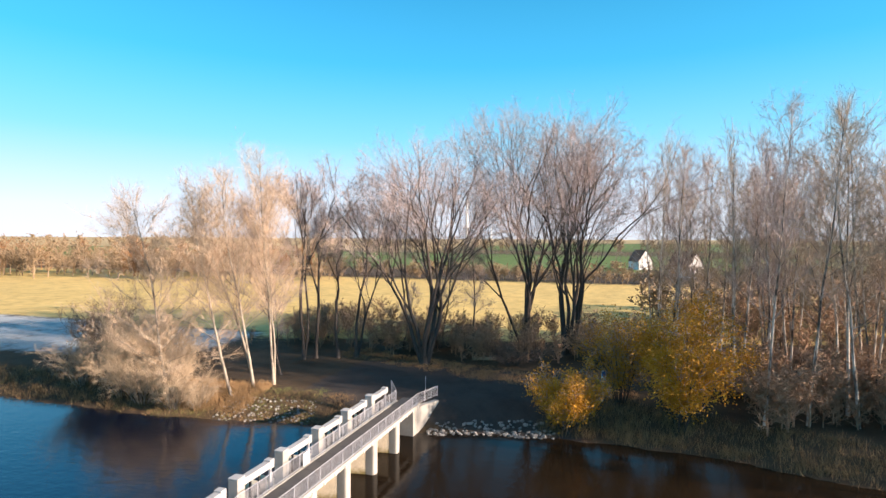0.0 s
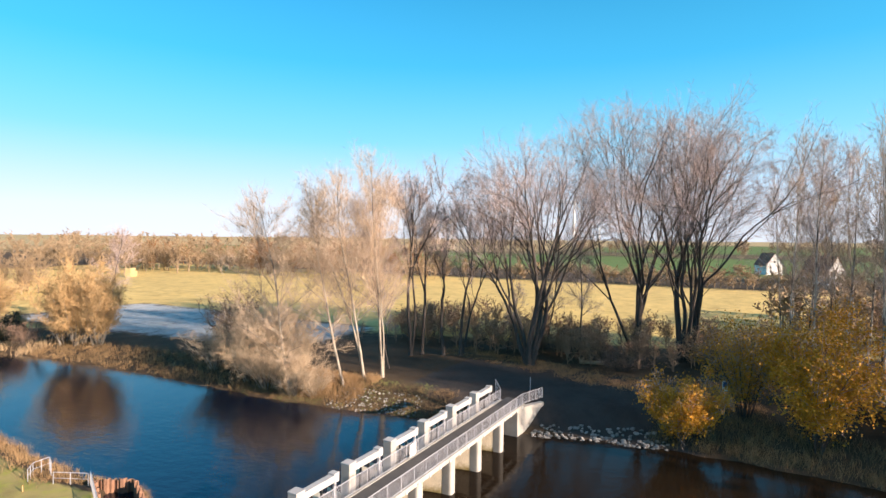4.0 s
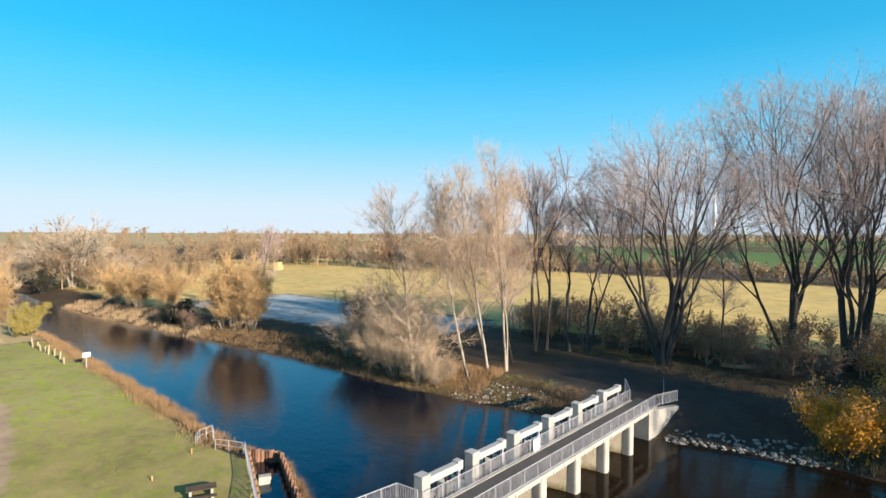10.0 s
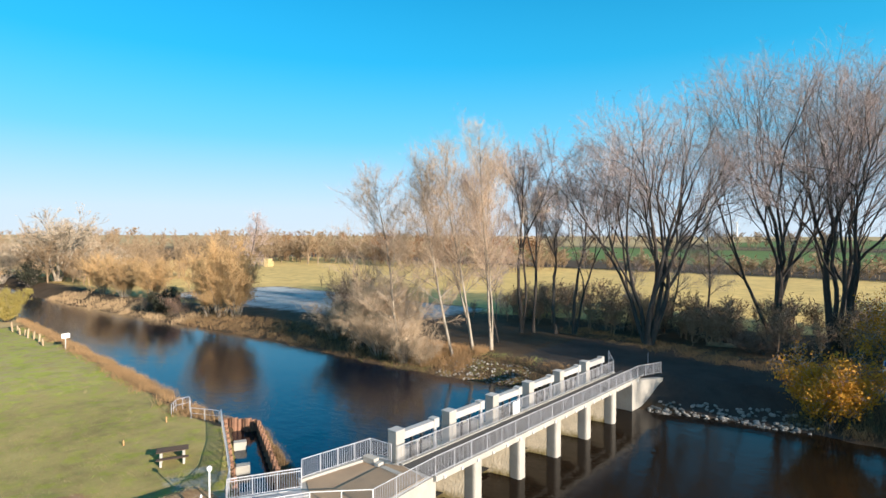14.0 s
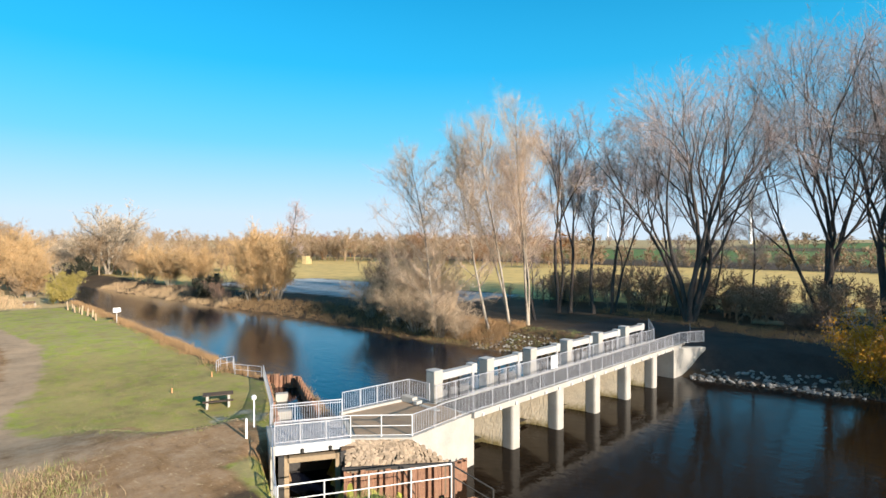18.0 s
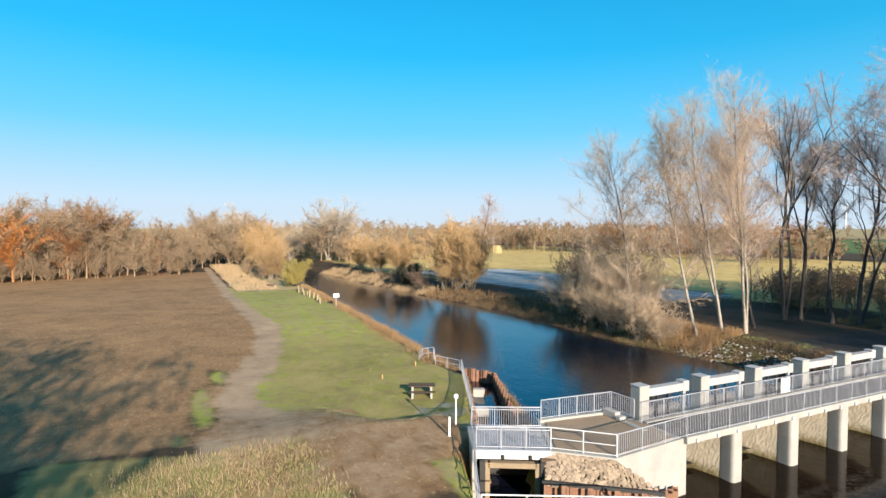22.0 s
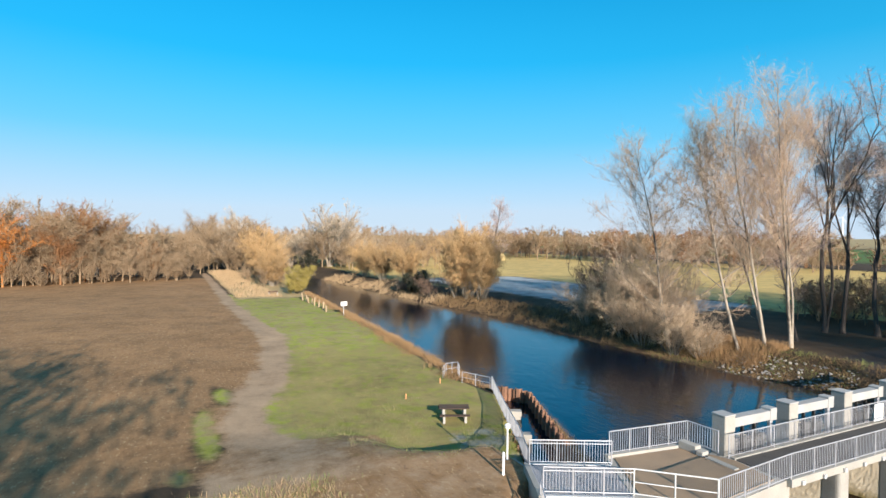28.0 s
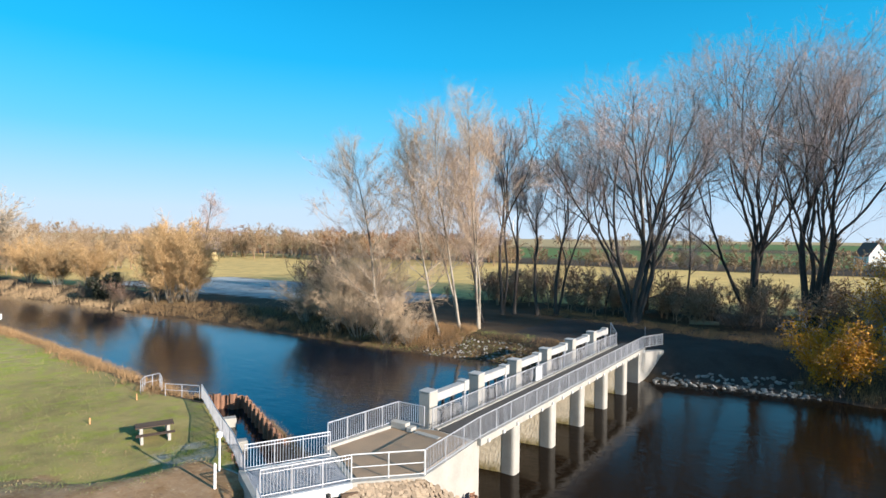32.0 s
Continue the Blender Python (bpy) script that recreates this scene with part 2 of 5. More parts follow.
STRAW = surface("straw_bale", (0.36, 0.27, 0.12), (0.54, 0.42, 0.21), 6, 0.6, 0.95, bump=0.6)
REED_RUST = surface("russet_dry_grass", (0.24, 0.14, 0.062), (0.39, 0.245, 0.12), 2.0, 0.4, 0.9, bump=0)
ORANGE_WOOD = surface("orange_marker_paint", (0.5, 0.24, 0.1), (0.62, 0.32, 0.15), 15, 2, 0.7, bump=0.1)
GLASS_DARK = surface("dark_window_glass", (0.02, 0.025, 0.03), (0.04, 0.045, 0.05), 3, 1, 0.08, bump=0)
FADED_BLUE = surface("faded_blue_print", (0.5, 0.6, 0.7), (0.58, 0.68, 0.76), 20, 2, 0.6, bump=0)
MORTAR = surface("brown_mortar", (0.12, 0.085, 0.055), (0.21, 0.155, 0.105), 14, 0.8, 0.95, bump=0.3)
BLUE_PAINT = surface("blue_sign_paint", (0.03, 0.12, 0.4), (0.05, 0.18, 0.5), 20, 2, 0.5, bump=0)

# water: dark, with small ripples; duller and browner below the weir


def river(name, body, spec, depth, sheen):
    m, nt, b, pos = blank(name)
    b.inputs["Base Color"].default_value = (*body, 1)
    b.inputs["Specular IOR Level"].default_value = spec
    b.inputs["Specular Tint"].default_value = (*sheen, 1)
    b.inputs["Roughness"].default_value = 0.06
    b.inputs["IOR"].default_value = 1.33
    r1 = tex_noise(nt, pos, 1.7, 3, 0.6, (0.6, 1, 1))
    r2 = tex_noise(nt, pos, 0.22, 2, 0.5)
    bp = nt.nodes.new("ShaderNodeBump")
    bp.inputs["Strength"].default_value, bp.inputs["Distance"].default_value = 0.6, depth
    nt.links.new(mixc(nt, 0.4, r1, r2), bp.inputs["Height"])
    nt.links.new(bp.outputs[0], b.inputs["Normal"])
    return m


WATER = river("dark_river_water", (0.004, 0.006, 0.014), 0.85, 0.09, (0.4, 0.66, 1.0))
WATER_BROWN = river("brown_tail_water", (0.015, 0.01, 0.006), 0.15, 0.05, (0.88, 0.93, 1.0))


# ground: seven covers laid over one another by the sheet's own weights, with ragged edges
GROUND, nt, b, pos = blank("river_land")
n_fine = tex_noise(nt, pos, 6.0, 6, 0.7)
n_mid = tex_noise(nt, pos, 0.9, 5, 0.6)
n_wide = tex_noise(nt, pos, 0.09, 4, 0.55)
n_patch = tex_noise(nt, pos, 0.33, 6, 0.72)
n_furrow = tex_noise(nt, pos, 2.2, 5, 0.65, (0.35, 1.4, 1))
attr1, attr2, attr3 = (nt.nodes.new("ShaderNodeAttribute") for _ in range(3))
attr1.attribute_name, attr2.attribute_name, attr3.attribute_name = "cover_a", "cover_b", "cover_c"
sep1, sep2, sep3 = (nt.nodes.new("ShaderNodeSeparateColor") for _ in range(3))
for a_, s_ in ((attr1, sep1), (attr2, sep2), (attr3, sep3)):
    nt.links.new(a_.outputs["Color"], s_.inputs[0])


def cover(low, dark, light, noise_out=None):
    c_ = ramp(nt, noise_out or n_fine, [(0.28, dark), (0.72, light)])
    w_ = ramp(nt, n_wide, [(0.35, tuple(0.72 * v for v in low)), (0.65, tuple(1.25 * v for v in low))])
    m_ = ramp(nt, n_patch, [(0.34, tuple(0.5 * v for v in low)), (0.5, low), (0.66, tuple(1.35 * v for v in low))])
    return mixc(nt, 0.45, mixc(nt, 0.5, c_, w_), m_)


def ragged(weight):
    s_ = math_node(nt, "ADD", weight, math_node(nt, "MULTIPLY", math_node(nt, "SUBTRACT", mixc(nt, 0.5, n_mid, n_patch), 0.5), 1.7))
    return ramp(nt, s_, [(0.3, (0, 0, 0)), (0.7, (1, 1, 1))])


col = cover((0.075, 0.052, 0.032), (0.03, 0.021, 0.014), (0.13, 0.09, 0.052))
GRASSCOL = mixc(nt, ramp(nt, n_mid, [(0.4, (0, 0, 0)), (0.58, (1, 1, 1))]), cover((0.32, 0.34, 0.06), (0.21, 0.245, 0.035), (0.41, 0.41, 0.09)), cover((0.34, 0.29, 0.12), (0.22, 0.18, 0.08), (0.43, 0.36, 0.165)))
GRASSCOL = mixc(nt, ramp(nt, n_patch, [(0.52, (0, 0, 0)), (0.64, (0.75, 0.75, 0.75))]), GRASSCOL, cover((0.24, 0.17, 0.075), (0.15, 0.1, 0.05), (0.33, 0.24, 0.12)))
GRASSCOL = mixc(nt, ragged(sep3.outputs[2]), GRASSCOL, cover((0.3, 0.24, 0.09), (0.17, 0.13, 0.05), (0.4, 0.33, 0.13), n_patch))
col = mixc(nt, ragged(sep1.outputs[0]), col, GRASSCOL)
n_clod = tex_noise(nt, pos, 2.6, 4, 0.8, (0.8, 1.5, 1))
SOILCOL = cover((0.315, 0.183, 0.086), (0.138, 0.077, 0.038), (0.425, 0.266, 0.135), n_furrow)
SOILCOL = mixc(nt, ramp(nt, n_clod, [(0.58, (0, 0, 0)), (0.68, (1, 1, 1))]), SOILCOL, (0.5, 0.355, 0.195))
SOILCOL = mixc(nt, ramp(nt, n_clod, [(0.32, (1, 1, 1)), (0.42, (0, 0, 0))]), SOILCOL, (0.16, 0.09, 0.05))
col = mixc(nt, ragged(sep1.outputs[1]), col, SOILCOL)
col = mixc(nt, ragged(sep1.outputs[2]), col, cover((0.41, 0.285, 0.175), (0.28, 0.19, 0.115), (0.5, 0.37, 0.245)))
col = mixc(nt, ragged(sep2.outputs[0]), col, cover((0.6, 0.42, 0.15), (0.45, 0.31, 0.1), (0.68, 0.49, 0.2)))
col = mixc(nt, ragged(sep2.outputs[1]), col, cover((0.42, 0.43, 0.42), (0.22, 0.21, 0.16), (0.6, 0.62, 0.62)))
col = mixc(nt, ragged(sep2.outputs[2]), col, cover((0.06, 0.049, 0.042), (0.035, 0.029, 0.025), (0.1, 0.083, 0.07)))
col = mixc(nt, ragged(sep3.outputs[0]), col, cover((0.11, 0.17, 0.05), (0.08, 0.13, 0.035), (0.14, 0.2, 0.065)))
col = mixc(nt, ragged(sep3.outputs[1]), col, cover((0.42, 0.32, 0.16), (0.32, 0.23, 0.11), (0.5, 0.4, 0.22)))
nt.links.new(col, b.inputs["Base Color"])
b.inputs["Roughness"].default_value = 0.95
b.inputs["Specular IOR Level"].default_value = 0.15
bp = nt.nodes.new("ShaderNodeBump")
bp.inputs["Strength"].default_value, bp.inputs["Distance"].default_value = 0.6, 0.09
nt.links.new(mixc(nt, 0.5, n_fine, n_furrow), bp.inputs["Height"])
nt.links.new(bp.outputs[0], b.inputs["Normal"])

# ---- building helpers ----


def thing(name, loc=(0, 0, 0), rz=0.0, label="", category="", group="", kind=""):
    ob = new(name)
    ob.empty_display_size = 0.3
    ob.matrix_basis = Matrix.Translation(loc) @ Matrix.Rotation(rz, 4, "Z")
    return tagged(ob, label, category, group, kind)


def link_mesh(name, me, material, parent=None, label=""):
    me.materials.append(material)
    ob = new(name, me)
    if parent is not None:
        ob.parent = parent
    return tagged(ob, label)


def part(name, bm, material, parent=None, label="", smooth=False):
    me = bpy.data.meshes.new(name)
    bm.to_mesh(me)
    bm.free()
    if smooth:
        me.shade_smooth()
    return link_mesh(name, me, material, parent, label)


def tri_mesh(name, verts, tris, material, parent=None, label="", smooth=False):
    """A mesh from arrays of corners and triangles."""
    me = bpy.data.meshes.new(name)
    me.vertices.add(len(verts))
    me.vertices.foreach_set("co", np.asarray(verts, np.float32).ravel())
    me.loops.add(3 * len(tris))
    me.loops.foreach_set("vertex_index", np.asarray(tris, np.int32).ravel())
    me.polygons.add(len(tris))
    me.polygons.foreach_set("loop_start", np.arange(0, 3 * len(tris), 3, dtype=np.int32))
    me.update(calc_edges=True)
    if smooth:
        me.shade_smooth()
    return link_mesh(name, me, material, parent, label)


def box(bm, x0, x1, y0, y1, z0, z1, bevel=0.0):
    m = Matrix.Translation(((x0 + x1) / 2, (y0 + y1) / 2, (z0 + z1) / 2)) @ Matrix.Diagonal((x1 - x0, y1 - y0, z1 - z0, 1))
    r = bmesh.ops.create_cube(bm, size=1, matrix=m)
    if bevel:
        es = list({e for v in r["verts"] for e in v.link_edges})
        bmesh.ops.bevel(bm, geom=es, offset=bevel, segments=1, affect="EDGES")
    return bm


def bar(bm, p, q, r, sides=8, flat=None):
    """A round bar from p to q, or a flat one of width flat."""
    p, q = Vector(p), Vector(q)
    d = q - p
    m = Matrix.Translation((p + q) / 2) @ d.to_track_quat("Z", "Y").to_matrix().to_4x4()
    if flat:
        bmesh.ops.create_cube(bm, size=1, matrix=m @ Matrix.Diagonal((2 * r, flat, d.length, 1)))
    else:
        bmesh.ops.create_cone(bm, cap_ends=True, segments=sides, radius1=r, radius2=r, depth=d.length, matrix=m)
    return bm


def prism(bm, outline, z0, z1):
    """An upright block over an outline; z1 may be one height or one for each corner."""
    zs = z1 if isinstance(z1, (list, tuple)) else [z1] * len(outline)
    lo = [bm.verts.new((x, y, z0)) for x, y in outline]
    hi = [bm.verts.new((x, y, z)) for (x, y), z in zip(outline, zs)]
    n = len(outline)
    bm.faces.new(lo[::-1])
    bm.faces.new(hi)
    for i in range(n):
        bm.faces.new((lo[i], lo[(i + 1) % n], hi[(i + 1) % n], hi[i]))
    bmesh.ops.recalc_face_normals(bm, faces=bm.faces[:])
    return bm


def smooth_step(a, b_, v):
    t = np.clip((v - a) / (b_ - a), 0, 1)
    return t * t * (3 - 2 * t)

# ---- ground: one sheet with the river bed in it ----
WATER_UP, WATER_DOWN = 0.3, 0.0
NEAR = np.array([(-3000, 14.5), (-205, 12.5), (-178, 7), (-150, 1.5), (-105, -0.4), (-70, -1.6), (-52, -1.9), (-36, -2.7), (-27, -3.3), (-21, -2.3), (-10, -6.2), (-5, -4.6), (0.5, -4.6), (2.2, -6.8), (5, -7.2), (9, -8.2), (20, -9.5), (60, -10), (3000, -10)], float)
FAR = np.array([(-3000, 14), (-200, 12), (-175, 11.5), (-127, 12.5), (-90, 16.5), (-57, 20), (-32, 20.5), (-18.7, 22), (-11.4, 23.3), (0.4, 25.4), (6.5, 27.3), (12, 28.5), (20, 29), (30, 28.2), (36, 26.2), (41, 25.2), (60, 22), (100, 18), (3000, 18)], float)
TRACK_L = np.array([(-400, -26), (-161, -21.2), (-87, -20.6), (-71, -20.0), (-55, -19.4), (-46, -19.6), (-37, -21.0), (-32, -23.1), (-27, -24.3), (-22, -25.0), (-18, -25.4), (-10, -27), (0, -30)], float)
TRACK_R = np.array([(-400, -23.5), (-160, -18.9), (-86, -18.1), (-70, -17.3), (-60, -16.4), (-53, -15.7), (-44.6, -16.5), (-36, -18.1), (-30, -19.6), (-25.4, -21.5), (-22.3, -22.0), (-19, -21.6), (-15.7, -20.5), (-8, -17), (0, -14)], float)
CHANNEL = (Vector((-21.3, -3.4)), Vector((-2.2, -12.8)))  # fish pass above the footbridge
MOUTH = (Vector((-3.2, -12.9)), Vector((0.6, -14.3)))  # its outlet basin
OUTLET = (Vector((0.3, -12.9)), Vector((3.6, -6.6)))  # below it


def line(tab, x):
    return np.interp(x, tab[:, 0], tab[:, 1])


def off_line(seg, x, y):
    a, c = seg
    d = c - a
    t = np.clip(((x - a.x) * d.x + (y - a.y) * d.y) / d.length_squared, 0, 1)
    return np.hypot(x - a.x - t * d.x, y - a.y - t * d.y)


def wobble(x, y, s, seed=0.0):
    return (np.sin(x / s + 1.7 * np.sin(y / s * 0.7 + seed)) + np.sin(y / s * 1.3 + 1.3 * np.sin(x / s * 0.9 + 2 + seed))) * 0.5


def land(x, y):
    """Height of the ground over the plan; arrays or single numbers."""
    x, y = np.asarray(x, float), np.asarray(y, float)
    water = np.where(x < -2.0, WATER_UP, WATER_DOWN)
    edge = 0.35 * wobble(x, y, 2.3) + 0.25 * wobble(x, y, 0.9, 1.0)
    edge = np.where((x > -24) & (x < 6) & (y < 5), 0, edge)
    dn, df = y - line(NEAR, x) + edge, line(FAR, x) - y + edge
    foot = -12.5 - 7.5 * smooth_step(-14.5, -19, y)
    ramp_up = smooth_step(0, 1, (x - foot) / (-9.5 - foot)) * smooth_step(-11.2, -13.0, y) * (0.35 + 0.65 * smooth_step(-30, -18, y))
    near_top = 1.35 + 0.35 * smooth_step(-30, -80, x) + 1.25 * ramp_up - 0.5 * smooth_step(-0.5, 3.5, x) * ramp_up + 0.25 * smooth_step(-18, -30, y) * (1 - ramp_up)
    far_top = 2.3 + 0.1 * wobble(x, y, 9)
    up_far = 6.0 + 2.0 * smooth_step(-30, -60, x)
    lift_n = (near_top - water) * smooth_step(0, 3.4, -dn)
    lift_f = (far_top - water) * smooth_step(-0.3, up_far, -df)
    bed = -np.minimum(1.7, 0.55 * np.maximum(0, np.minimum(dn, df)))
    z = water + np.where(dn < 0, lift_n, np.where(df < 0, lift_f, bed))
    z = z + np.where((dn < 0) | (df < 0), 0.05 * wobble(x, y, 3.1, 0.4) + 0.03 * wobble(x, y, 1.1, 2.0), 0)
    for seg, half, deep in ((CHANNEL, 1.0, -0.7), (MOUTH, 1.5, -0.8), (OUTLET, 1.2, -0.8)):
        k = smooth_step(half + 0.5, half - 0.2, off_line(seg, x, y))
        z = z * (1 - k) + deep * k
    far_off = np.hypot(x + 20, y - 40)
    z = z + 7.0 * smooth_step(260, 900, far_off) * np.where(df < 0, 1, 0.35) + 14 * smooth_step(900, 2600, far_off)
    return z


def ground_z(x, y):
    return float(land(x, y))


def spaced(fine, mid, far):
    (a, c, s), (a2, c2, s2) = fine, mid
    core = np.arange(a, c + 1e-6, s)
    lo, hi = np.arange(a2, a - 1e-6, s2), np.arange(c + s2, c2 + 1e-6, s2)
    grow_ = np.array([s2 * 1.22 ** i for i in range(1, 60)]).cumsum()
    grow_ = np.append(grow_[grow_ < far], far)
    return np.concatenate([(lo[0] - grow_)[::-1], lo, core, hi, hi[-1] + grow_])


gx, gy = spaced((-31, 14, 0.6), (-112, 72, 1.5), 3500), spaced((-20, 34, 0.6), (-44, 66, 1.5), 3500)
X, Y = np.meshgrid(gx, gy, indexing="ij")
Z = land(X, Y)
nx, ny = X.shape
idx = np.arange(nx * ny).reshape(nx, ny)
a_, b_, c_, d_ = idx[:-1, :-1].ravel(), idx[1:, :-1].ravel(), idx[1:, 1:].ravel(), idx[:-1, 1:].ravel()
ground = tri_mesh("ground", np.stack([X, Y, Z], -1).reshape(-1, 3), np.concatenate([np.stack([a_, b_, c_], -1), np.stack([a_, c_, d_], -1)]), GROUND, smooth=True)
tagged(ground, "river meadow with lawn, ploughed soil, dirt track and leaf litter", "ground", kind="structure")


def spread(name, r, g, b3):
    me = ground.data
    at = me.color_attributes.new(name, "FLOAT_COLOR", "POINT")
    at.data.foreach_set("color", np.stack([r, g, b3, np.ones_like(r)], -1).astype(np.float32).ravel())


fx, fy = X.ravel(), Y.ravel()
tl, tr, nearw, farw = line(TRACK_L, fx), line(TRACK_R, fx), line(NEAR, fx), line(FAR, fx)
inside = lambda v, a, c, s=1.0: smooth_step(a - s, a + s, v) * (1 - smooth_step(c - s, c + s, v))  # noqa: E731
near_side = fy < nearw
lawn = near_side * inside(fy, tr - 1.2, nearw - 3.0, 0.8) * inside(fx, -102, 12, 2)
lawn = np.maximum(lawn, near_side * inside(fx, 0.6, 30, 0.8) * inside(fy, -30, -7.5, 0.8))
verge = near_side * inside(fy, tl - 1.5, tl - 0.1, 0.5) * inside(fx, -31, -13, 1.5) + near_side * inside(fx, -11.5 + 0.35 * (fy + 28).clip(-8, 9), 3, 1) * inside(fy, -34, -20.8, 1)
lawn = np.maximum(lawn, np.clip(verge, 0, 1))
slope = near_side * inside(fx, -3.4, 1.5, 0.5) * inside(fy, -16.8, -13.2, 0.6)
lawn = np.maximum(lawn, slope)
soil = (fy < tl + 1.5) * inside(fx, -148 + 0.35 * (fy + 20), -13, 1.2) * (1 - np.clip(verge, 0, 1))
dirt = near_side * inside(fy, tl + 0.2, tr - 0.2, 1.1) * inside(fx, -170, -9, 1.0)
yard = near_side * inside(fx, -17, -0.5, 0.7) * inside(fy, -26, -16.5, 0.6) * (1 - np.clip(verge, 0, 1))
yard = np.maximum(yard, near_side * inside(fx, -12.5, -3.6, 0.7) * inside(fy, -25, -11.8, 0.6))
soil = np.maximum(soil, 0.85 * yard)
dirt = np.maximum(dirt * (1 - 0.4 * yard), 0.4 * yard)
meadow = (fy > farw + 22) * inside(fx, -330, 140, 15) * inside(fy, 40 + 0.28 * (fx + 100).clip(0, 200), 205, 6)
meadow = np.maximum(meadow, 0.75 * (fx < -95) * inside(fy, farw + 9, 205, 5) * inside(fx, -330, -95, 10))
frost = inside(fx, -122, -44, 5) * inside(fy, farw + 15, 62, 4)
road = inside(fx, -16, 17, 1.5) * inside(fy, 27.5, 46.5, 1.5) * inside(fx + fy, 14, 62, 3)
crop = inside(fy, 300, 560, 20) * inside(fx, -700, 260, 40)
crop = np.maximum(crop, inside(fy, 700, 1400, 40) * inside(fx, -200, 900, 60))
tan = np.maximum(smooth_step(420, 800, np.hypot(fx, fy)) * (1 - crop) * 0.8, near_side * inside(fx, -190, -92, 3) * inside(fy, tr + 0.6, nearw - 0.5, 0.7))
spread("cover_a", lawn * (1 - tan), soil, dirt)
frost = np.maximum(frost, 0.62 * near_side * inside(fx, -15.5, -8.5, 1.2) * inside(fy, -13.2, -9.3, 1.0))
spread("cover_b", meadow * (1 - frost), frost * 0.75, road)
worn = np.maximum(inside(fx, -13, 8, 2) * (fy < -18), inside(fx, -44, -4, 9) * inside(fy, -22, nearw - 2, 2) * 0.6)
spread("cover_c", crop, tan, worn)


def pond(name, outline, z, label, mat=WATER):
    bm = bmesh.new()
    vs = [bm.verts.new((x, y, z)) for x, y in outline]
    bm.faces.new(vs)
    ob = part(name, bm, mat)
    return tagged(ob, label, "water", kind="structure")


pond("water_upstream", [(-2.0, -13), (-2.0, 32), (-400, 40), (-400, -14)], WATER_UP, "dark river water above the weir, mirroring sky and trees")
pond("water_downstream", [(-2.0, -16), (400, -30), (400, 40), (-2.0, 34)], WATER_DOWN, "dark brown river water below the weir piers", WATER_BROWN)

# ---- trees ----


def unit(v):
    return v / np.maximum(np.linalg.norm(v, axis=-1, keepdims=True), 1e-9)


def tubes(segs, sides):
    """Tapered tubes for rows of p, q, r0, r1; r1 of none closes to a point."""
    p, q, r0, r1 = segs[:, :3], segs[:, 3:6], segs[:, 6], segs[:, 7]
    d = unit(q - p)
    ref = np.where(np.abs(d[:, 2:3]) < 0.9, [[0, 0, 1.0]], [[1.0, 0, 0]])
    u = unit(np.cross(d, ref))
    v = np.cross(d, u)
    ang = np.arange(sides) * 2 * np.pi / sides
    ring = np.cos(ang)[None, :, None] * u[:, None] + np.sin(ang)[None, :, None] * v[:, None]
    lo, hi = p[:, None] + ring * r0[:, None, None], q[:, None] + ring * r1[:, None, None]
    n = len(segs)
    verts = np.concatenate([lo, hi], 1).reshape(-1, 3)
    base = np.arange(n)[:, None] * 2 * sides
    i, j = np.arange(sides), (np.arange(sides) + 1) % sides
    t1 = np.stack([base + i, base + j, base + sides + j], -1)
    t2 = np.stack([base + i, base + sides + j, base + sides + i], -1)
    return verts, np.concatenate([t1.reshape(-1, 3), t2.reshape(-1, 3)])


def spikes(p, d, length, r):
    """Twigs and blades: slivers that close to a point, each turned its own way."""
    n = len(p)
    w = np.stack([np.sin(np.arange(n) * 2.399), np.cos(np.arange(n) * 2.399), np.sin(np.arange(n) * 1.17)], -1)
    u = unit(np.cross(d, w)) * r[:, None]
    verts = np.stack([p - u, p + u, p + d * length[:, None]], 1).reshape(-1, 3)
    return verts, np.arange(3 * n).reshape(n, 3)


def merge(*groups):
    vs, ts, n = [], [], 0
    for v, t in groups:
        vs.append(v)
        ts.append(t + n)
        n += len(v)
    return np.concatenate(vs), np.concatenate(ts)


def stem(rng, p, d, length, r0, r1, steps, bend, up):
    """A bent limb as rows of p, q, r0, r1."""
    rows = []
    p, d = np.array(p, float), unit(np.array(d, float))
    for i in range(steps):
        q = p + d * length / steps
        ra, rb = r0 + (r1 - r0) * i / steps, r0 + (r1 - r0) * (i + 1) / steps
        rows.append((*p, *q, ra, rb))
        p = q
        d = unit(d + rng.normal(0, bend, 3) + np.array([0, 0, up]))
    return rows


def shoots(rng, segs, count, spread_, up, length, radius, from_tip=0.0):
    """Rows of side shoots from random places on given limbs."""
    segs = np.asarray(segs)
    lens = np.linalg.norm(segs[:, 3:6] - segs[:, :3], axis=1)
    pick = rng.choice(len(segs), count, p=lens / lens.sum())
    t = rng.uniform(from_tip, 1, (count, 1))
    p = segs[pick, :3] * (1 - t) + segs[pick, 3:6] * t
    along = unit(segs[pick, 3:6] - segs[pick, :3])
    d = unit(along * rng.uniform(0.3, 1.0, (count, 1)) + rng.normal(0, spread_, (count, 3)) + np.array([0, 0, up]))
    ln = length * rng.uniform(0.5, 1.3, count)
    return p, d, ln, np.full(count, radius)


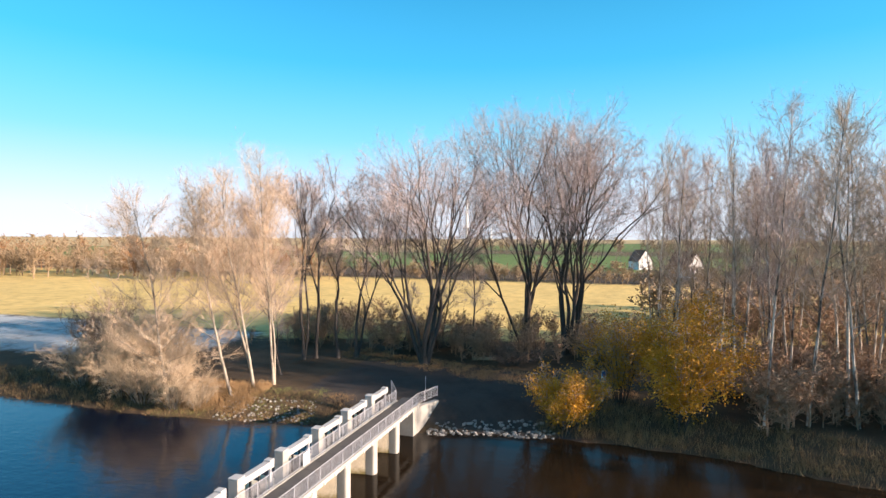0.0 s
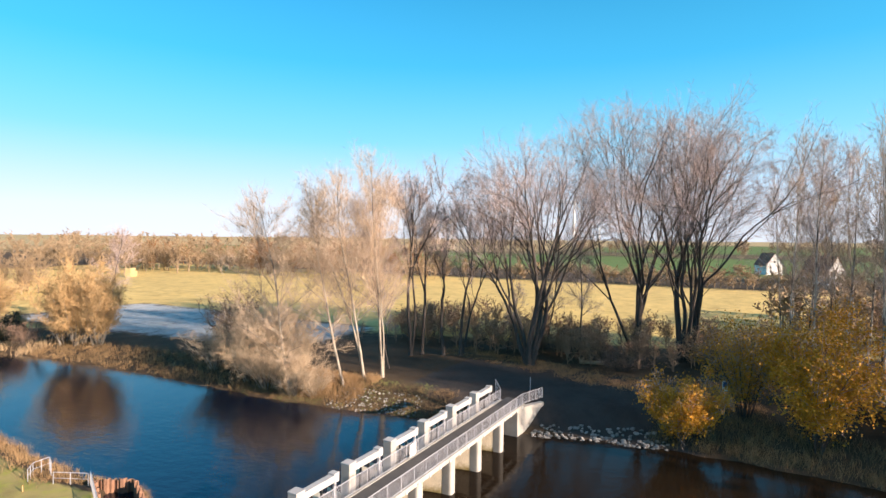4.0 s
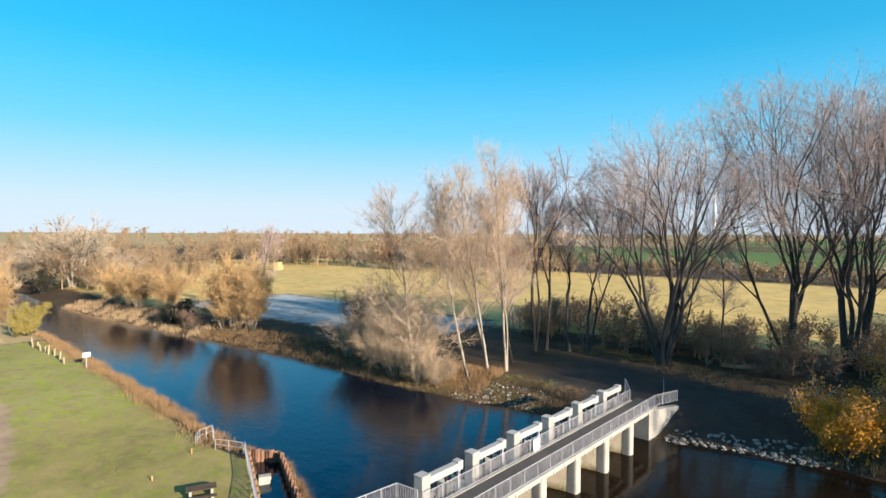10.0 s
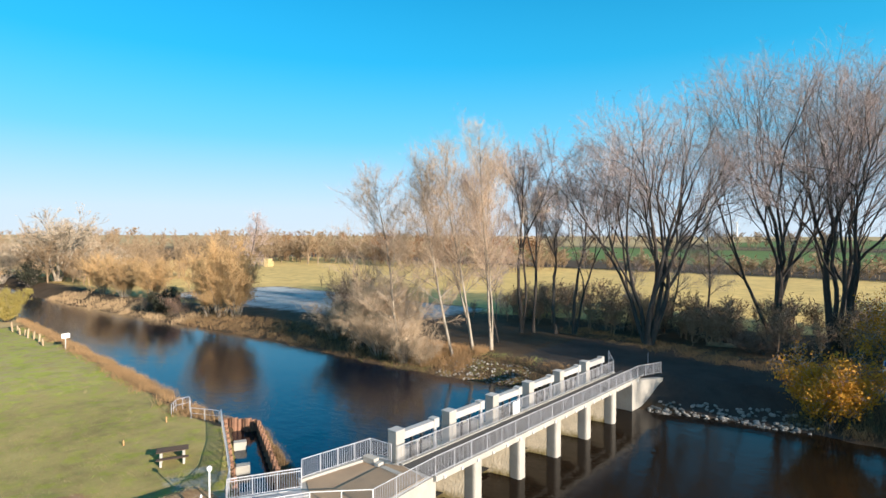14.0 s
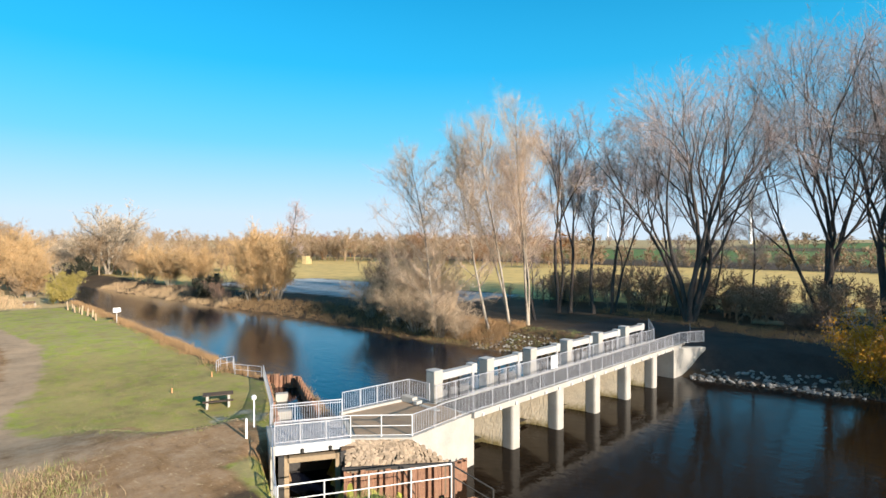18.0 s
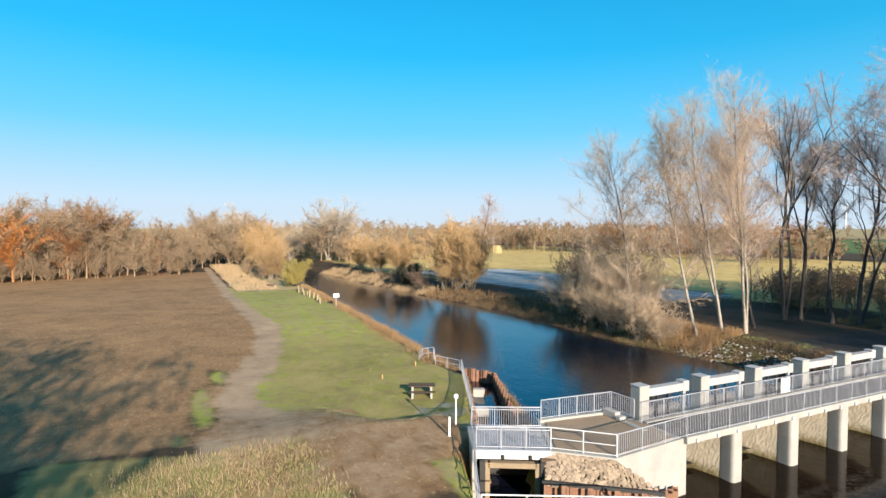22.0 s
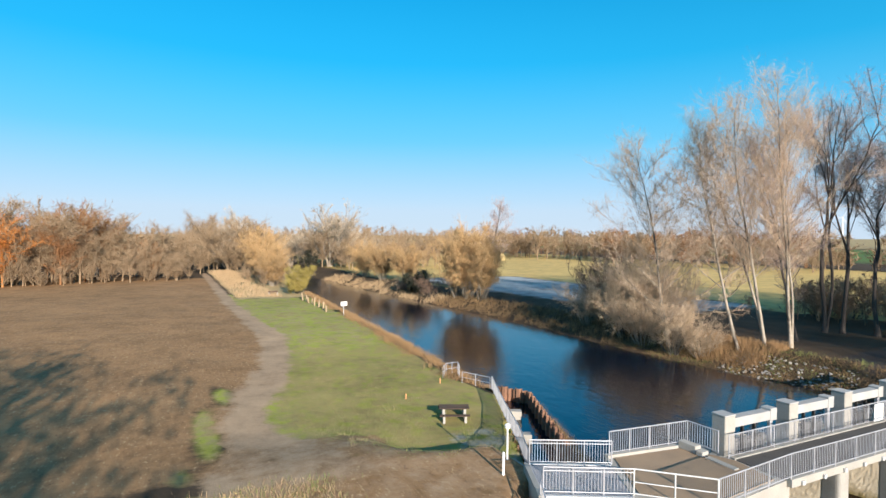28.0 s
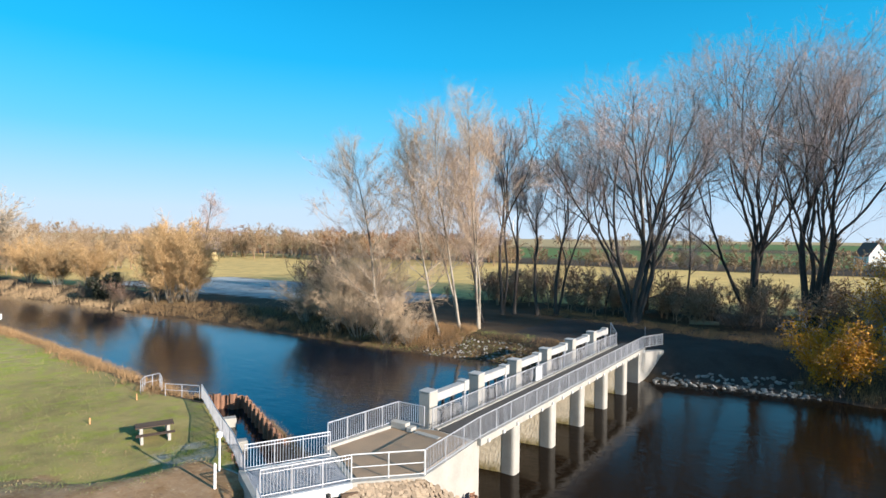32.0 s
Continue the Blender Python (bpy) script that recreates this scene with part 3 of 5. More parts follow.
def bare_tree(seed, height, leans=((0, 0, 1.0),), crown_from=0.25, limbs=24, limb_angle=0.75, trunk_r=0.3, reach=0.2, boughs=5, twigs=3600, fine=9500, twig_r=0.008, bend=0.035, up=0.02, taper=0.75, low_reach=0.5, droop=0.0):
    """Arrays of a leafless tree: wood (stems and limbs) and crown (twigs). Each lean gives a stem's slant and share of the height."""
    rng = np.random.default_rng(seed)
    trunk_rows, limb_rows, branch_rows = [], [], []
    many = len(leans) > 1
    for k_, (lx, ly, share) in enumerate(leans):
        h = height * share
        rr = trunk_r * (rng.uniform(0.65, 1.0) if k_ else 1.0)
        foot = np.array([lx, ly, 0]) * (0.9 if many else 0) + np.array([0, 0, -0.4])
        rows = stem(rng, foot, (lx, ly, 1), h * 0.97, rr, 0.022, 14, bend, up)
        rows[0] = (*rows[0][:6], rr * 1.4, rows[0][7])
        trunk_rows += rows
        arr = np.array(rows)
        for i in range(limbs):
            u = (i + rng.uniform(0, 0.9)) / limbs
            t = crown_from + (0.99 - crown_from) * u
            k = min(13, int(t * 14))
            p = arr[k, :3] + (arr[k, 3:6] - arr[k, :3]) * (t * 14 - k)
            az = i * 2.4 + rng.uniform(-0.6, 0.6)
            ang = limb_angle * (1.15 - 0.65 * u) * rng.uniform(0.75, 1.25)
            along = unit(arr[k, 3:6] - arr[k, :3])
            d = along * math.cos(ang) + np.array([math.cos(az), math.sin(az), 0.0]) * math.sin(ang)
            ln = h * reach * rng.uniform(0.7, 1.25) * (min(1.0, low_reach + 2.2 * u) * (1 - u) ** taper + 0.13)
            r = max(0.022, rr * (1 - t) * 0.42)
            lr = stem(rng, p, d, ln, r, 0.014, 6, 0.1, 0.06 - droop * (1 - u))
            limb_rows += lr
            la = np.array(lr)
            for j in range(boughs if u < 0.85 else 3):
                tt = rng.uniform(0.12, 1.0)
                kk = min(5, int(tt * 6))
                pp = la[kk, :3] + (la[kk, 3:6] - la[kk, :3]) * (tt * 6 - kk)
                dd = unit(la[kk, 3:6] - la[kk, :3]) * 0.9 + rng.normal(0, 0.45, 3) + np.array([0, 0, 0.18])
                branch_rows += stem(rng, pp, dd, (0.6 + ln * rng.uniform(0.25, 0.5)), max(0.015, r * 0.4), 0.009, 3, 0.14, 0.05)
    trunk_a, limb_a, br = np.array(trunk_rows), np.array(limb_rows), np.array(branch_rows)
    wood = merge(tubes(trunk_a, 8), tubes(limb_a, 4))
    src = np.concatenate([br, br, limb_a[limb_a[:, 6] < 0.06]])
    p, d, ln, r = shoots(rng, src, twigs, 0.5, 0.22, 1.25, twig_r * 1.3)
    rows = np.concatenate([p, p + d * ln[:, None], np.stack([r, r * 0.3], 1)], 1)
    p2, d2, ln2, r2 = shoots(rng, rows, fine, 0.55, 0.2, 0.8, twig_r)
    crown = merge(tubes(br, 3), spikes(p, d, ln, r), spikes(p2, d2, ln2, r2))
    return wood, crown


def fork_tree(seed, height, leans, trunk_r=0.44, twigs=11000, fine=40000, twig_r=0.0095, wide=1.0, clear=1.0, depth=6):
    """Arrays of a broad leafless tree whose stems fork again and again into a round crown."""
    rng = np.random.default_rng(seed)
    levels = [[] for _ in range(7)]
    steps = (0.27 * clear, 0.19, 0.155, 0.12, 0.1, 0.08, 0.065)

    def grow(p, d, r, k, size_):
        d = unit(np.array(d, float))
        d[2] = max(d[2], 0.42 - 0.07 * k)
        n = (6, 4, 3, 3, 2, 2, 2)[k]
        rows = stem(rng, p, d, height * steps[k] * size_ * rng.uniform(0.75, 1.2), r, r * 0.74, n, 0.09 + 0.025 * k, (0.03, 0.05, 0.06, 0.05, 0.04, 0.02, 0.0)[k])
        levels[k] += rows
        if k == depth:
            return
        tip, along = np.array(rows[-1][3:6]), unit(np.array(rows[-1][3:6]) - np.array(rows[-1][:3]))
        a = rng.uniform(0, 6.28)
        for i in range(3 if rng.random() < 0.34 else 2):
            side = unit(np.cross(along, [math.cos(a + i * 2.3), math.sin(a + i * 2.3), 0.2]))
            dev = wide * (0.15, 0.42, 0.58)[i] * rng.uniform(0.7, 1.35)
            grow(tip, along + side * dev, r * (0.68, 0.5, 0.42)[i], k + 1, size_)
        if 0 < k < 5 and rng.random() < 0.6:
            mid = np.array(rows[n // 2][:3])
            grow(mid, along * 0.9 + unit(rng.normal(0, 1, 3)) * 0.6 + np.array([0, 0, 0.15]), r * 0.32, min(depth, k + 2), size_)

    for s_, (lx, ly, share) in enumerate(leans):
        grow((lx * 0.9, ly * 0.9, -0.3), (lx, ly, 1), trunk_r * (1.0 if s_ == 0 else rng.uniform(0.6, 0.9)), 0, share * 1.04)
    lv = [np.array(v).reshape(-1, 8) for v in levels]
    foot_ = np.array(stem(rng, (0, 0, -0.5), (0, 0, 1), 2.0, trunk_r * 1.7, trunk_r * 0.8, 3, 0.0, 0))
    wood = merge(tubes(foot_, 10), tubes(lv[0], 8), tubes(np.concatenate(lv[1:3]), 6), tubes(np.concatenate(lv[3:5]), 4), tubes(lv[5], 3))
    small = np.concatenate([v for v in lv[4:] if len(v)][-2:])
    small[:, 6:] = np.maximum(small[:, 6:], 0.01)
    p, d, ln, r = shoots(rng, np.concatenate([small, lv[4]]), twigs, 0.6, 0.1, height * 0.04, twig_r * 1.25)
    rows = np.concatenate([p, p + d * ln[:, None], np.stack([r, r * 0.3], 1)], 1)
    p2, d2, ln2, r2 = shoots(rng, rows, fine, 0.6, 0.1, height * 0.024, twig_r)
    return wood, merge(tubes(lv[6], 3), spikes(p, d, ln, r), spikes(p2, d2, ln2, r2))


def fan(seed, count, spread_, low=0.72, aim=(0.0, 0.0)):
    """Slants of many stems that rise from one foot."""
    r = random.Random(seed)
    out = []
    for i in range(count):
        a, k = i * 6.283 / count + r.uniform(-0.35, 0.35), spread_ * (0.2 if i == 0 else r.uniform(0.6, 1.2))
        out.append((aim[0] + math.cos(a) * k, aim[1] + math.sin(a) * k, 1.0 if i == 0 else r.uniform(low, 1.0)))
    return tuple(out)


def tree_thing(name, arrays, bark, twig, label, category, group=""):
    """A tree of two parts, kept at the origin until copied into place."""
    ob = thing(name, (0, 0, 0), 0, label, category, group)
    tri_mesh("trunk", *arrays[0], bark, ob, smooth=True)
    tri_mesh("crown", *arrays[1], twig, ob)
    return ob


def plant(proto, used, x, y, height_scale=1.0, turn=0.0, width=None, label="", sink=0.0):
    """The prototype itself the first time, copies after that."""
    s = height_scale
    w = width or s
    m = Matrix.Translation((x, y, ground_z(x, y) - 0.1 - sink)) @ Matrix.Rotation(turn, 4, "Z")
    if proto in used:
        ob = copy_thing(proto, m)
        ob.scale = (w, w, s)
    else:
        used.add(proto)
        proto.matrix_basis = m @ Matrix.Diagonal((w, w, s, 1))
        ob = proto
    return tagged(ob, label)



def bush(seed, height, width, stems=26, twigs=1500, fine=3200, twig_r=0.012, arch=0.0, bare=0.15):
    """Arrays of a many-stemmed shrub: stems and twigs."""
    rng = np.random.default_rng(seed)
    rows, sub = [], []
    for i in range(stems):
        a, k = rng.uniform(0, 6.28), rng.uniform(0.1, 1.0)
        d = (math.cos(a) * k * width / height * 0.6, math.sin(a) * k * width / height * 0.6, 1)
        r = rng.uniform(0.025, 0.06) * (height / 6) ** 0.5
        st = stem(rng, (math.cos(a) * 0.1 * width * k, math.sin(a) * 0.1 * width * k, -0.2), d, height * rng.uniform(0.6, 1.0), r, 0.012, 6, 0.13, -arch)
        rows += st
        for seg in st[1:]:
            for _ in range(2):
                dd = np.array(seg[3:6]) - np.array(seg[:3])
                sub += stem(rng, seg[3:6], unit(dd) + rng.normal(0, 0.5, 3), height * rng.uniform(0.12, 0.25), r * 0.4, 0.008, 2, 0.2, -arch)
    rows, sub = np.array(rows), np.array(sub)
    p, d, ln, r = shoots(rng, np.concatenate([sub, sub, rows[rows[:, 2] > bare * height]]), twigs, 0.45, 0.1 - arch, height * 0.13, twig_r * 1.2)
    rr = np.concatenate([p, p + d * ln[:, None], np.stack([r, r * 0.3], 1)], 1)
    p2, d2, ln2, r2 = shoots(rng, rr, fine, 0.5, 0.1 - arch, height * 0.07 + 0.15, twig_r)
    return tubes(rows, 5), merge(tubes(sub, 3), spikes(p, d, ln, r), spikes(p2, d2, ln2, r2))


def leaf_cards(rng, p, size):
    """Small folded leaves at given places, turned at random."""
    n = len(p)
    a, c = unit(rng.normal(0, 1, (n, 3))), rng.normal(0, 1, (n, 3))
    c = unit(np.cross(a, c))
    s = size * rng.uniform(0.6, 1.3, (n, 1))
    up = np.cross(a, c)
    verts = np.stack([p - a * s * 0.5, p + c * s * 0.32 + up * s * 0.1, p + a * s * 0.5, p - c * s * 0.32 + up * s * 0.1], 1).reshape(-1, 3)
    b4 = np.arange(n)[:, None] * 4
    return verts, np.concatenate([np.concatenate([b4, b4 + 1, b4 + 2], 1), np.concatenate([b4, b4 + 2, b4 + 3], 1)])


def leafy_bush(seed, height, width, leaves, size, leaf, label):
    """A shrub that still has its leaves, in loose clumps with gaps."""
    rng = np.random.default_rng(seed)
    wood, crown = bush(seed, height, width, 22, 500, 900)
    ob = thing("shrub", (0, 0, 0), 0, label, "shrub", "autumn shrubs by the water")
    tri_mesh("stem", *wood, BARK, ob)
    tri_mesh("crown", *crown, TWIG, ob)
    v = crown[0][crown[0][:, 2] > 0.12 * height]
    hubs = v[rng.choice(len(v), 90)]
    at = hubs[rng.choice(90, leaves)] + rng.normal(0, 0.055 * height, (leaves, 3))
    at = np.concatenate([at, v[rng.choice(len(v), leaves // 2)] + rng.normal(0, 0.15, (leaves // 2, 3))])
    tri_mesh("foliage", *leaf_cards(rng, at[at[:, 2] > 0.1], size), leaf, ob)
    return ob


FARBANK = "bare trees on the far bank"
USED = set()


def own_tree(seed, x, y, height, label, bark, twig, name="poplar_tree", **shape):
    """A tree that is like no other, set where it grows."""
    make = fork_tree if bark is BARK and "crown_from" not in shape else bare_tree
    ob = tree_thing(name, make(seed, height, **shape), bark, twig, label, "tree", FARBANK)
    return plant(ob, USED, x, y)


# three broad dark poplars, each of many stems from one foot
BROAD = "tall bare poplar with several dark spreading stems"
own_tree(11, -6.6, 46.2, 33.0, BROAD, BARK, TWIG, leans=((-0.04, 0.0, 1.0), (-0.26, -0.14, 0.9), (-0.14, -0.1, 0.96), (0.16, 0.1, 1.0), (0.26, 0.18, 0.9), (0.06, -0.2, 0.9)))
own_tree(12, 5.2, 62.5, 41.0, BROAD, BARK, TWIG, leans=((-0.03, 0.0, 1.0), (-0.3, -0.14, 0.72), (0.1, 0.1, 0.97), (-0.12, -0.05, 0.92), (0.02, 0.3, 0.85)))
own_tree(13, 12.3, 60.0, 40.0, BROAD, BARK, TWIG, leans=((0.02, 0.0, 1.0), (0.3, 0.1, 0.9), (0.18, -0.1, 0.96), (-0.12, 0.06, 0.97), (0.4, 0.06, 0.72), (0.1, 0.25, 0.9), (-0.02, -0.2, 0.86)))
# pale slender poplars that lean over the water
PALE = "slender bare poplar with pale sunlit bark"
slim = dict(crown_from=0.3, limbs=34, limb_angle=0.7, trunk_r=0.19, reach=0.3, taper=0.5, boughs=6, twigs=6000, fine=15000, twig_r=0.0075, bend=0.05)
own_tree(31, -30.3, 23.4, 26.5, "leaning bare poplar with pale low branches over the water", BARK_PALE, TWIG_PALE, leans=((-0.2, -0.05, 1.0),), crown_from=0.1, limbs=36, limb_angle=0.95, trunk_r=0.2, reach=0.36, taper=0.5, boughs=7, twigs=6500, fine=16000, twig_r=0.0075, bend=0.05, up=0.02, low_reach=1.0)
own_tree(32, -23.2, 25.6, 25.5, "slender pale poplar leaning out over the river bank", BARK_PALE, TWIG_PALE, leans=((-0.3, -0.07, 1.0),), crown_from=0.22, limbs=26, limb_angle=0.8, trunk_r=0.185, reach=0.32, taper=0.5, boughs=6, twigs=5000, fine=12000, twig_r=0.0075, bend=0.035, up=0.022)
own_tree(33, -22.0, 28.3, 26.5, PALE, BARK_PALE, TWIG_PALE, leans=((-0.17, -0.02, 1.0), (-0.25, 0.05, 0.9)), **slim)
own_tree(34, -20.5, 30.0, 28.5, PALE, BARK_PALE, TWIG_PALE, leans=((-0.075, 0.0, 1.0), (-0.03, 0.06, 0.88)), **slim)
own_tree(35, -22.6, 34.5, 24.0, "slender bare poplar with dark bark", BARK, TWIG, leans=((-0.22, -0.05, 1.0),), **slim)
# dark slender poplars behind the road
DULL = "slender bare poplar with dark bark"
for seed, x, y, h, leans in ((51, -24.7, 43.2, 27.0, ((-0.01, 0, 1.0), (0.1, 0.05, 0.97))), (52, -23.4, 44.5, 23.5, ((0.02, 0, 1.0),)), (53, -20.4, 46.0, 26.0, ((-0.05, -0.02, 1.0),)), (54, -18.0, 47.2, 25.0, ((-0.03, 0.0, 1.0), (0.12, 0.1, 0.85)))):
    own_tree(seed, x, y, h, DULL, BARK, TWIG, leans=leans, trunk_r=0.27, twigs=4000, fine=13000, wide=0.62, clear=1.45, depth=5)
THIN = tree_thing("poplar_tree", bare_tree(55, 19, leans=((-0.12, -0.08, 1.0),), crown_from=0.35, limbs=18, trunk_r=0.2, twigs=1600, fine=3600), BARK, TWIG, "thin bare young tree with dark bark", "tree", FARBANK)
for x, y, s_, a in ((-2.0, 58, 1.0, 0.2), (-9.5, 64, 0.9, 1.0), (-28.5, 42.5, 0.55, 0.4), (-13.5, 55, 0.6, 2.0)):
    plant(THIN, USED, x, y, s_, a)
WOODS = [tree_thing("birch_tree", bare_tree(71 + i, 31, leans=((0.05 * (i - 1.5), 0.03 * (i % 2), 1.0), (-0.09, 0.05, 0.85))[: 1 + (i == 4)], crown_from=0.33, limbs=28, limb_angle=0.75, trunk_r=0.17, reach=0.2, taper=0.5, boughs=3, twigs=2000, fine=4600, twig_r=0.0085, bend=0.035), BARK_BIRCH, TWIG_PALE if i % 3 else TWIG, "tall thin bare birch with blotched pale bark", "tree", "birch wood on the far bank") for i in range(5)]
rng = np.random.default_rng(5)
spots = [(34.0, 33.0), (38.0, 34.0), (47.5, 31.5), (55.5, 40), (54.5, 58), (54, 30), (60.5, 33.5), (43.0, 39.0)]
while len(spots) < 56:
    x, y = rng.uniform(25, 68), rng.uniform(33, 78)
    if y - 33 > (36 - x) * 1.2 and all((x - a) ** 2 + (y - c) ** 2 > 4 for a, c in spots):
        spots.append((x, y))
# eight unseen birches added downstream of the view to shade the far road
spots += [(x, float(line(FAR, x)) + 1.6 + 8 * ((i * 0.618) % 1)) for i, x in enumerate(np.linspace(68, 112, 8))]
for i, (x, y) in enumerate(spots):
    plant(WOODS[i % 5], USED, x, y, rng.uniform(0.88, 1.08), rng.uniform(0, 6.2), rng.uniform(0.85, 1.1))

# shrubs along the banks
TANS = [tree_thing("shrub", bush(101 + i, 8.5, 11, 34, 3200, 6500, arch=0.03, twig_r=0.013), BARK_PALE, TWIG_TAN, "bare tan shrub with arching twigs over the water", "shrub", "bare shrubs along the banks") for i in range(2)]
BROWNS = [tree_thing("shrub", bush(111 + i, 6, 7, 22, 900, 2000, twig_r=0.014), BARK, TWIG_SHADE, "bare brown shrub on the wooded bank", "shrub", "bare shrubs along the banks") for i in range(3)]
GOLDS = [tree_thing("willow_shrub", bush(121 + i, 12, 10, 34, 4500, 12000, twig_r=0.026), BARK_PALE, TWIG_GOLD, "golden-brown bare willow at the water", "shrub", "golden willows upstream") for i in range(2)]
for x, y, k, s, a, w in ((-29.0, 22.4, 0, 0.7, 0, 0.8), (-33.5, 22.6, 1, 0.8, 1, 0.85), (-26.0, 23.2, 1, 0.45, 2, 0.55), (-37.5, 23.4, 0, 0.85, 3, 0.9), (-32.5, 26.5, 0, 1.0, 4, 0.9), (-36.5, 27.5, 1, 1.15, 5, 0.9), (-41.0, 25.5, 0, 1.05, 0.6, 0.95), (-45.5, 24.5, 1, 0.75, 2.6, 0.8)):
    plant(TANS[k], USED, x, y, s, a, w)
for x, y, k, s, a, w in ((-78.4, 22.9, 0, 1.12, 0, 0.95), (-81.5, 22.5, 1, 0.9, 1, 0.75), (-74.5, 24.0, 1, 0.95, 2, 0.8), (-112, 24, 0, 0.75, 3, 0.9), (-122, 21, 1, 0.7, 4, 0.8), (-133, 20, 0, 0.8, 5, 0.9), (-118, -7.5, 0, 0.6, 1, 0.7), (-127, -6.5, 1, 0.75, 2, 0.8), (-137, -7, 0, 0.95, 3, 0.9), (-148, -6, 1, 1.1, 4, 0.9), (-96.5, 21.0, 1, 0.35, 2, 0.45)):
    plant(GOLDS[k], USED, x, y, s, a, w)
rng = np.random.default_rng(9)
low = [(-50, 31, 1.7, 1.3), (-54, 34, 1.6, 1.3), (-47, 29, 1.3, 1.1), (-42, 30, 1.4, 1.2), (-88, 19.5, 0.9, 0.9), (-100, 18.5, 0.6, 0.6)]
low += [(rng.uniform(-34, 72), rng.uniform(49, 62), rng.uniform(0.4, 0.8), rng.uniform(0.8, 1.3)) for _ in range(34)]
low += [(rng.uniform(24, 78), rng.uniform(32, 46), rng.uniform(0.45, 0.85), rng.uniform(0.7, 1.2)) for _ in range(22)]
low = [v for v in low if not (10 < v[0] < 50 and v[1] < 40)]
for i, (x, y, s, w) in enumerate(low):
    plant(BROWNS[i % 3], USED, x, y, s, rng.uniform(0, 6), w)
LEAFY = [leafy_bush(131, 6.5, 6.5, 8000, 0.2, LEAF_YELLOW, "shrub with thinning yellow leaves at the waterside"), leafy_bush(132, 10.5, 8.0, 17000, 0.2, LEAF_YELLOW, "large shrub with golden autumn leaves"), leafy_bush(133, 9.5, 5.0, 4500, 0.2, LEAF_YELLOW, "slender small tree with sparse yellow leaves"), leafy_bush(134, 5.5, 6.0, 15000, 0.22, LEAF_OLIVE, "olive-green shrub on the bank")]
plant(LEAFY[0], USED, 15.0, 30.2, 1.08, 0.4, 1.12)
plant(LEAFY[1], USED, 26.2, 32.0, 1.12, 1.3, 1.25)
plant(LEAFY[2], USED, 20.4, 36.0, 1.05, 2.2, 1.1)
plant(LEAFY[3], USED, -99.5, -5.2, 0.95, 0.2)
# dark leaf masses for the shade under the willow and an unclear dark shape
for seed, x, y, h, w in ((135, -184, 15.6, 7.0, 8.5), (136, -95.5, 19.4, 4.4, 6.0)):
    plant(leafy_bush(seed, h, w, 5000, 0.42, LEAF_DARK, "dark leaf mass standing in for a shaded spot at the river bank"), USED, x, y)

# tall bare trees upstream
UPS = [tree_thing("willow_tree", fork_tree(141 + i, 21, fan(141 + i, 6, 0.42), 0.4, 5000, 11000, 0.028, 1.35, 0.7, 5), BARK_PALE, TWIG_WILLOW, "old bare willow with pale spreading limbs", "tree", "bare trees upstream") for i in range(2)]
for x, y, k, s, a, w in ((-190, 24, 0, 1.45, 0.2, 1.5), (-203, 33, 1, 1.15, 1.0, 1.3), (-178, 36, 1, 0.7, 2.0, 0.9), (-214, 14, 0, 0.8, 3.0, 1.0), (-206, -8, 1, 1.25, 4.0, 1.3), (-222, 2, 0, 1.1, 5.0, 1.3), (-188, -12, 0, 0.62, 1.4, 0.8)):
    plant(UPS[k], USED, x, y, s, a, w)

# a slim tree behind the golden willows
plant(THIN, USED, -88.4, 32, 1.06, 2.6, 1.3, "tall slim bare tree behind the golden willows")

# trees behind the camera, whose shadows lie over the ploughed field
for seed, x, y, h, w in ((151, 40.0, -51.0, 26, 6.0), (152, 45.0, -44.5, 25.5, 4.0)):
    ob = leafy_bush(seed, h, w, 9000, 0.6, LEAF_DARK, "tall dense evergreen tree beside the field")
    ob.name = "evergreen_tree"
    tagged(ob, category="tree", group="evergreens beside the field")
    plant(ob, USED, x, y)

# ---- woods in the distance: many bare trees joined ----


def far_tree(seed, height, few=1.0, thin=1.0):
    """A bare tree for the distance: upright limbs and a haze of rising twigs."""
    rng = np.random.default_rng(seed)
    rows = stem(rng, (0, 0, -0.3), (rng.normal(0, 0.06), rng.normal(0, 0.06), 1), height * 0.74, height * 0.013, 0.05, 4, 0.06, 0)
    arr, limbs = np.array(rows), []
    for i in range(20):
        t = rng.uniform(0.14, 0.97)
        k = min(3, int(t * 4))
        p = arr[k, :3] + (arr[k, 3:6] - arr[k, :3]) * (t * 4 - k)
        a, e = rng.uniform(0, 6.28), rng.uniform(0.3, 1.05)
        limbs += stem(rng, p, (math.sin(e) * math.cos(a), math.sin(e) * math.sin(a), math.cos(e)), height * rng.uniform(0.18, 0.34) * (0.85 + 0.5 * math.sin(3.0 * t)), 0.045, 0.018, 3, 0.16, 0.06)
    limbs = np.array(limbs)
    p, d, ln, r = shoots(rng, limbs, int(420 * few), 0.65, 0.2, height * 0.1, 0.1 * thin / few ** 0.8)
    rr = np.concatenate([p, p + d * ln[:, None], np.stack([r, r * 0.3], 1)], 1)
    p2, d2, ln2, r2 = shoots(rng, rr, int(700 * few), 0.8, 0.1, height * 0.065, 0.085 * thin / few ** 0.8)
    return merge(tubes(arr, 4), tubes(limbs, 3), spikes(p, d, ln, r), spikes(p2, d2, ln2, r2))


FARS = [far_tree(200 + i, 15, 1.8, 0.55) for i in range(6)]
FAR_MID = [far_tree(220 + i, 15, 0.5, 0.6) for i in range(6)]
FAR_LOW = [far_tree(210 + i, 15, 0.2, 0.9) for i in range(6)]


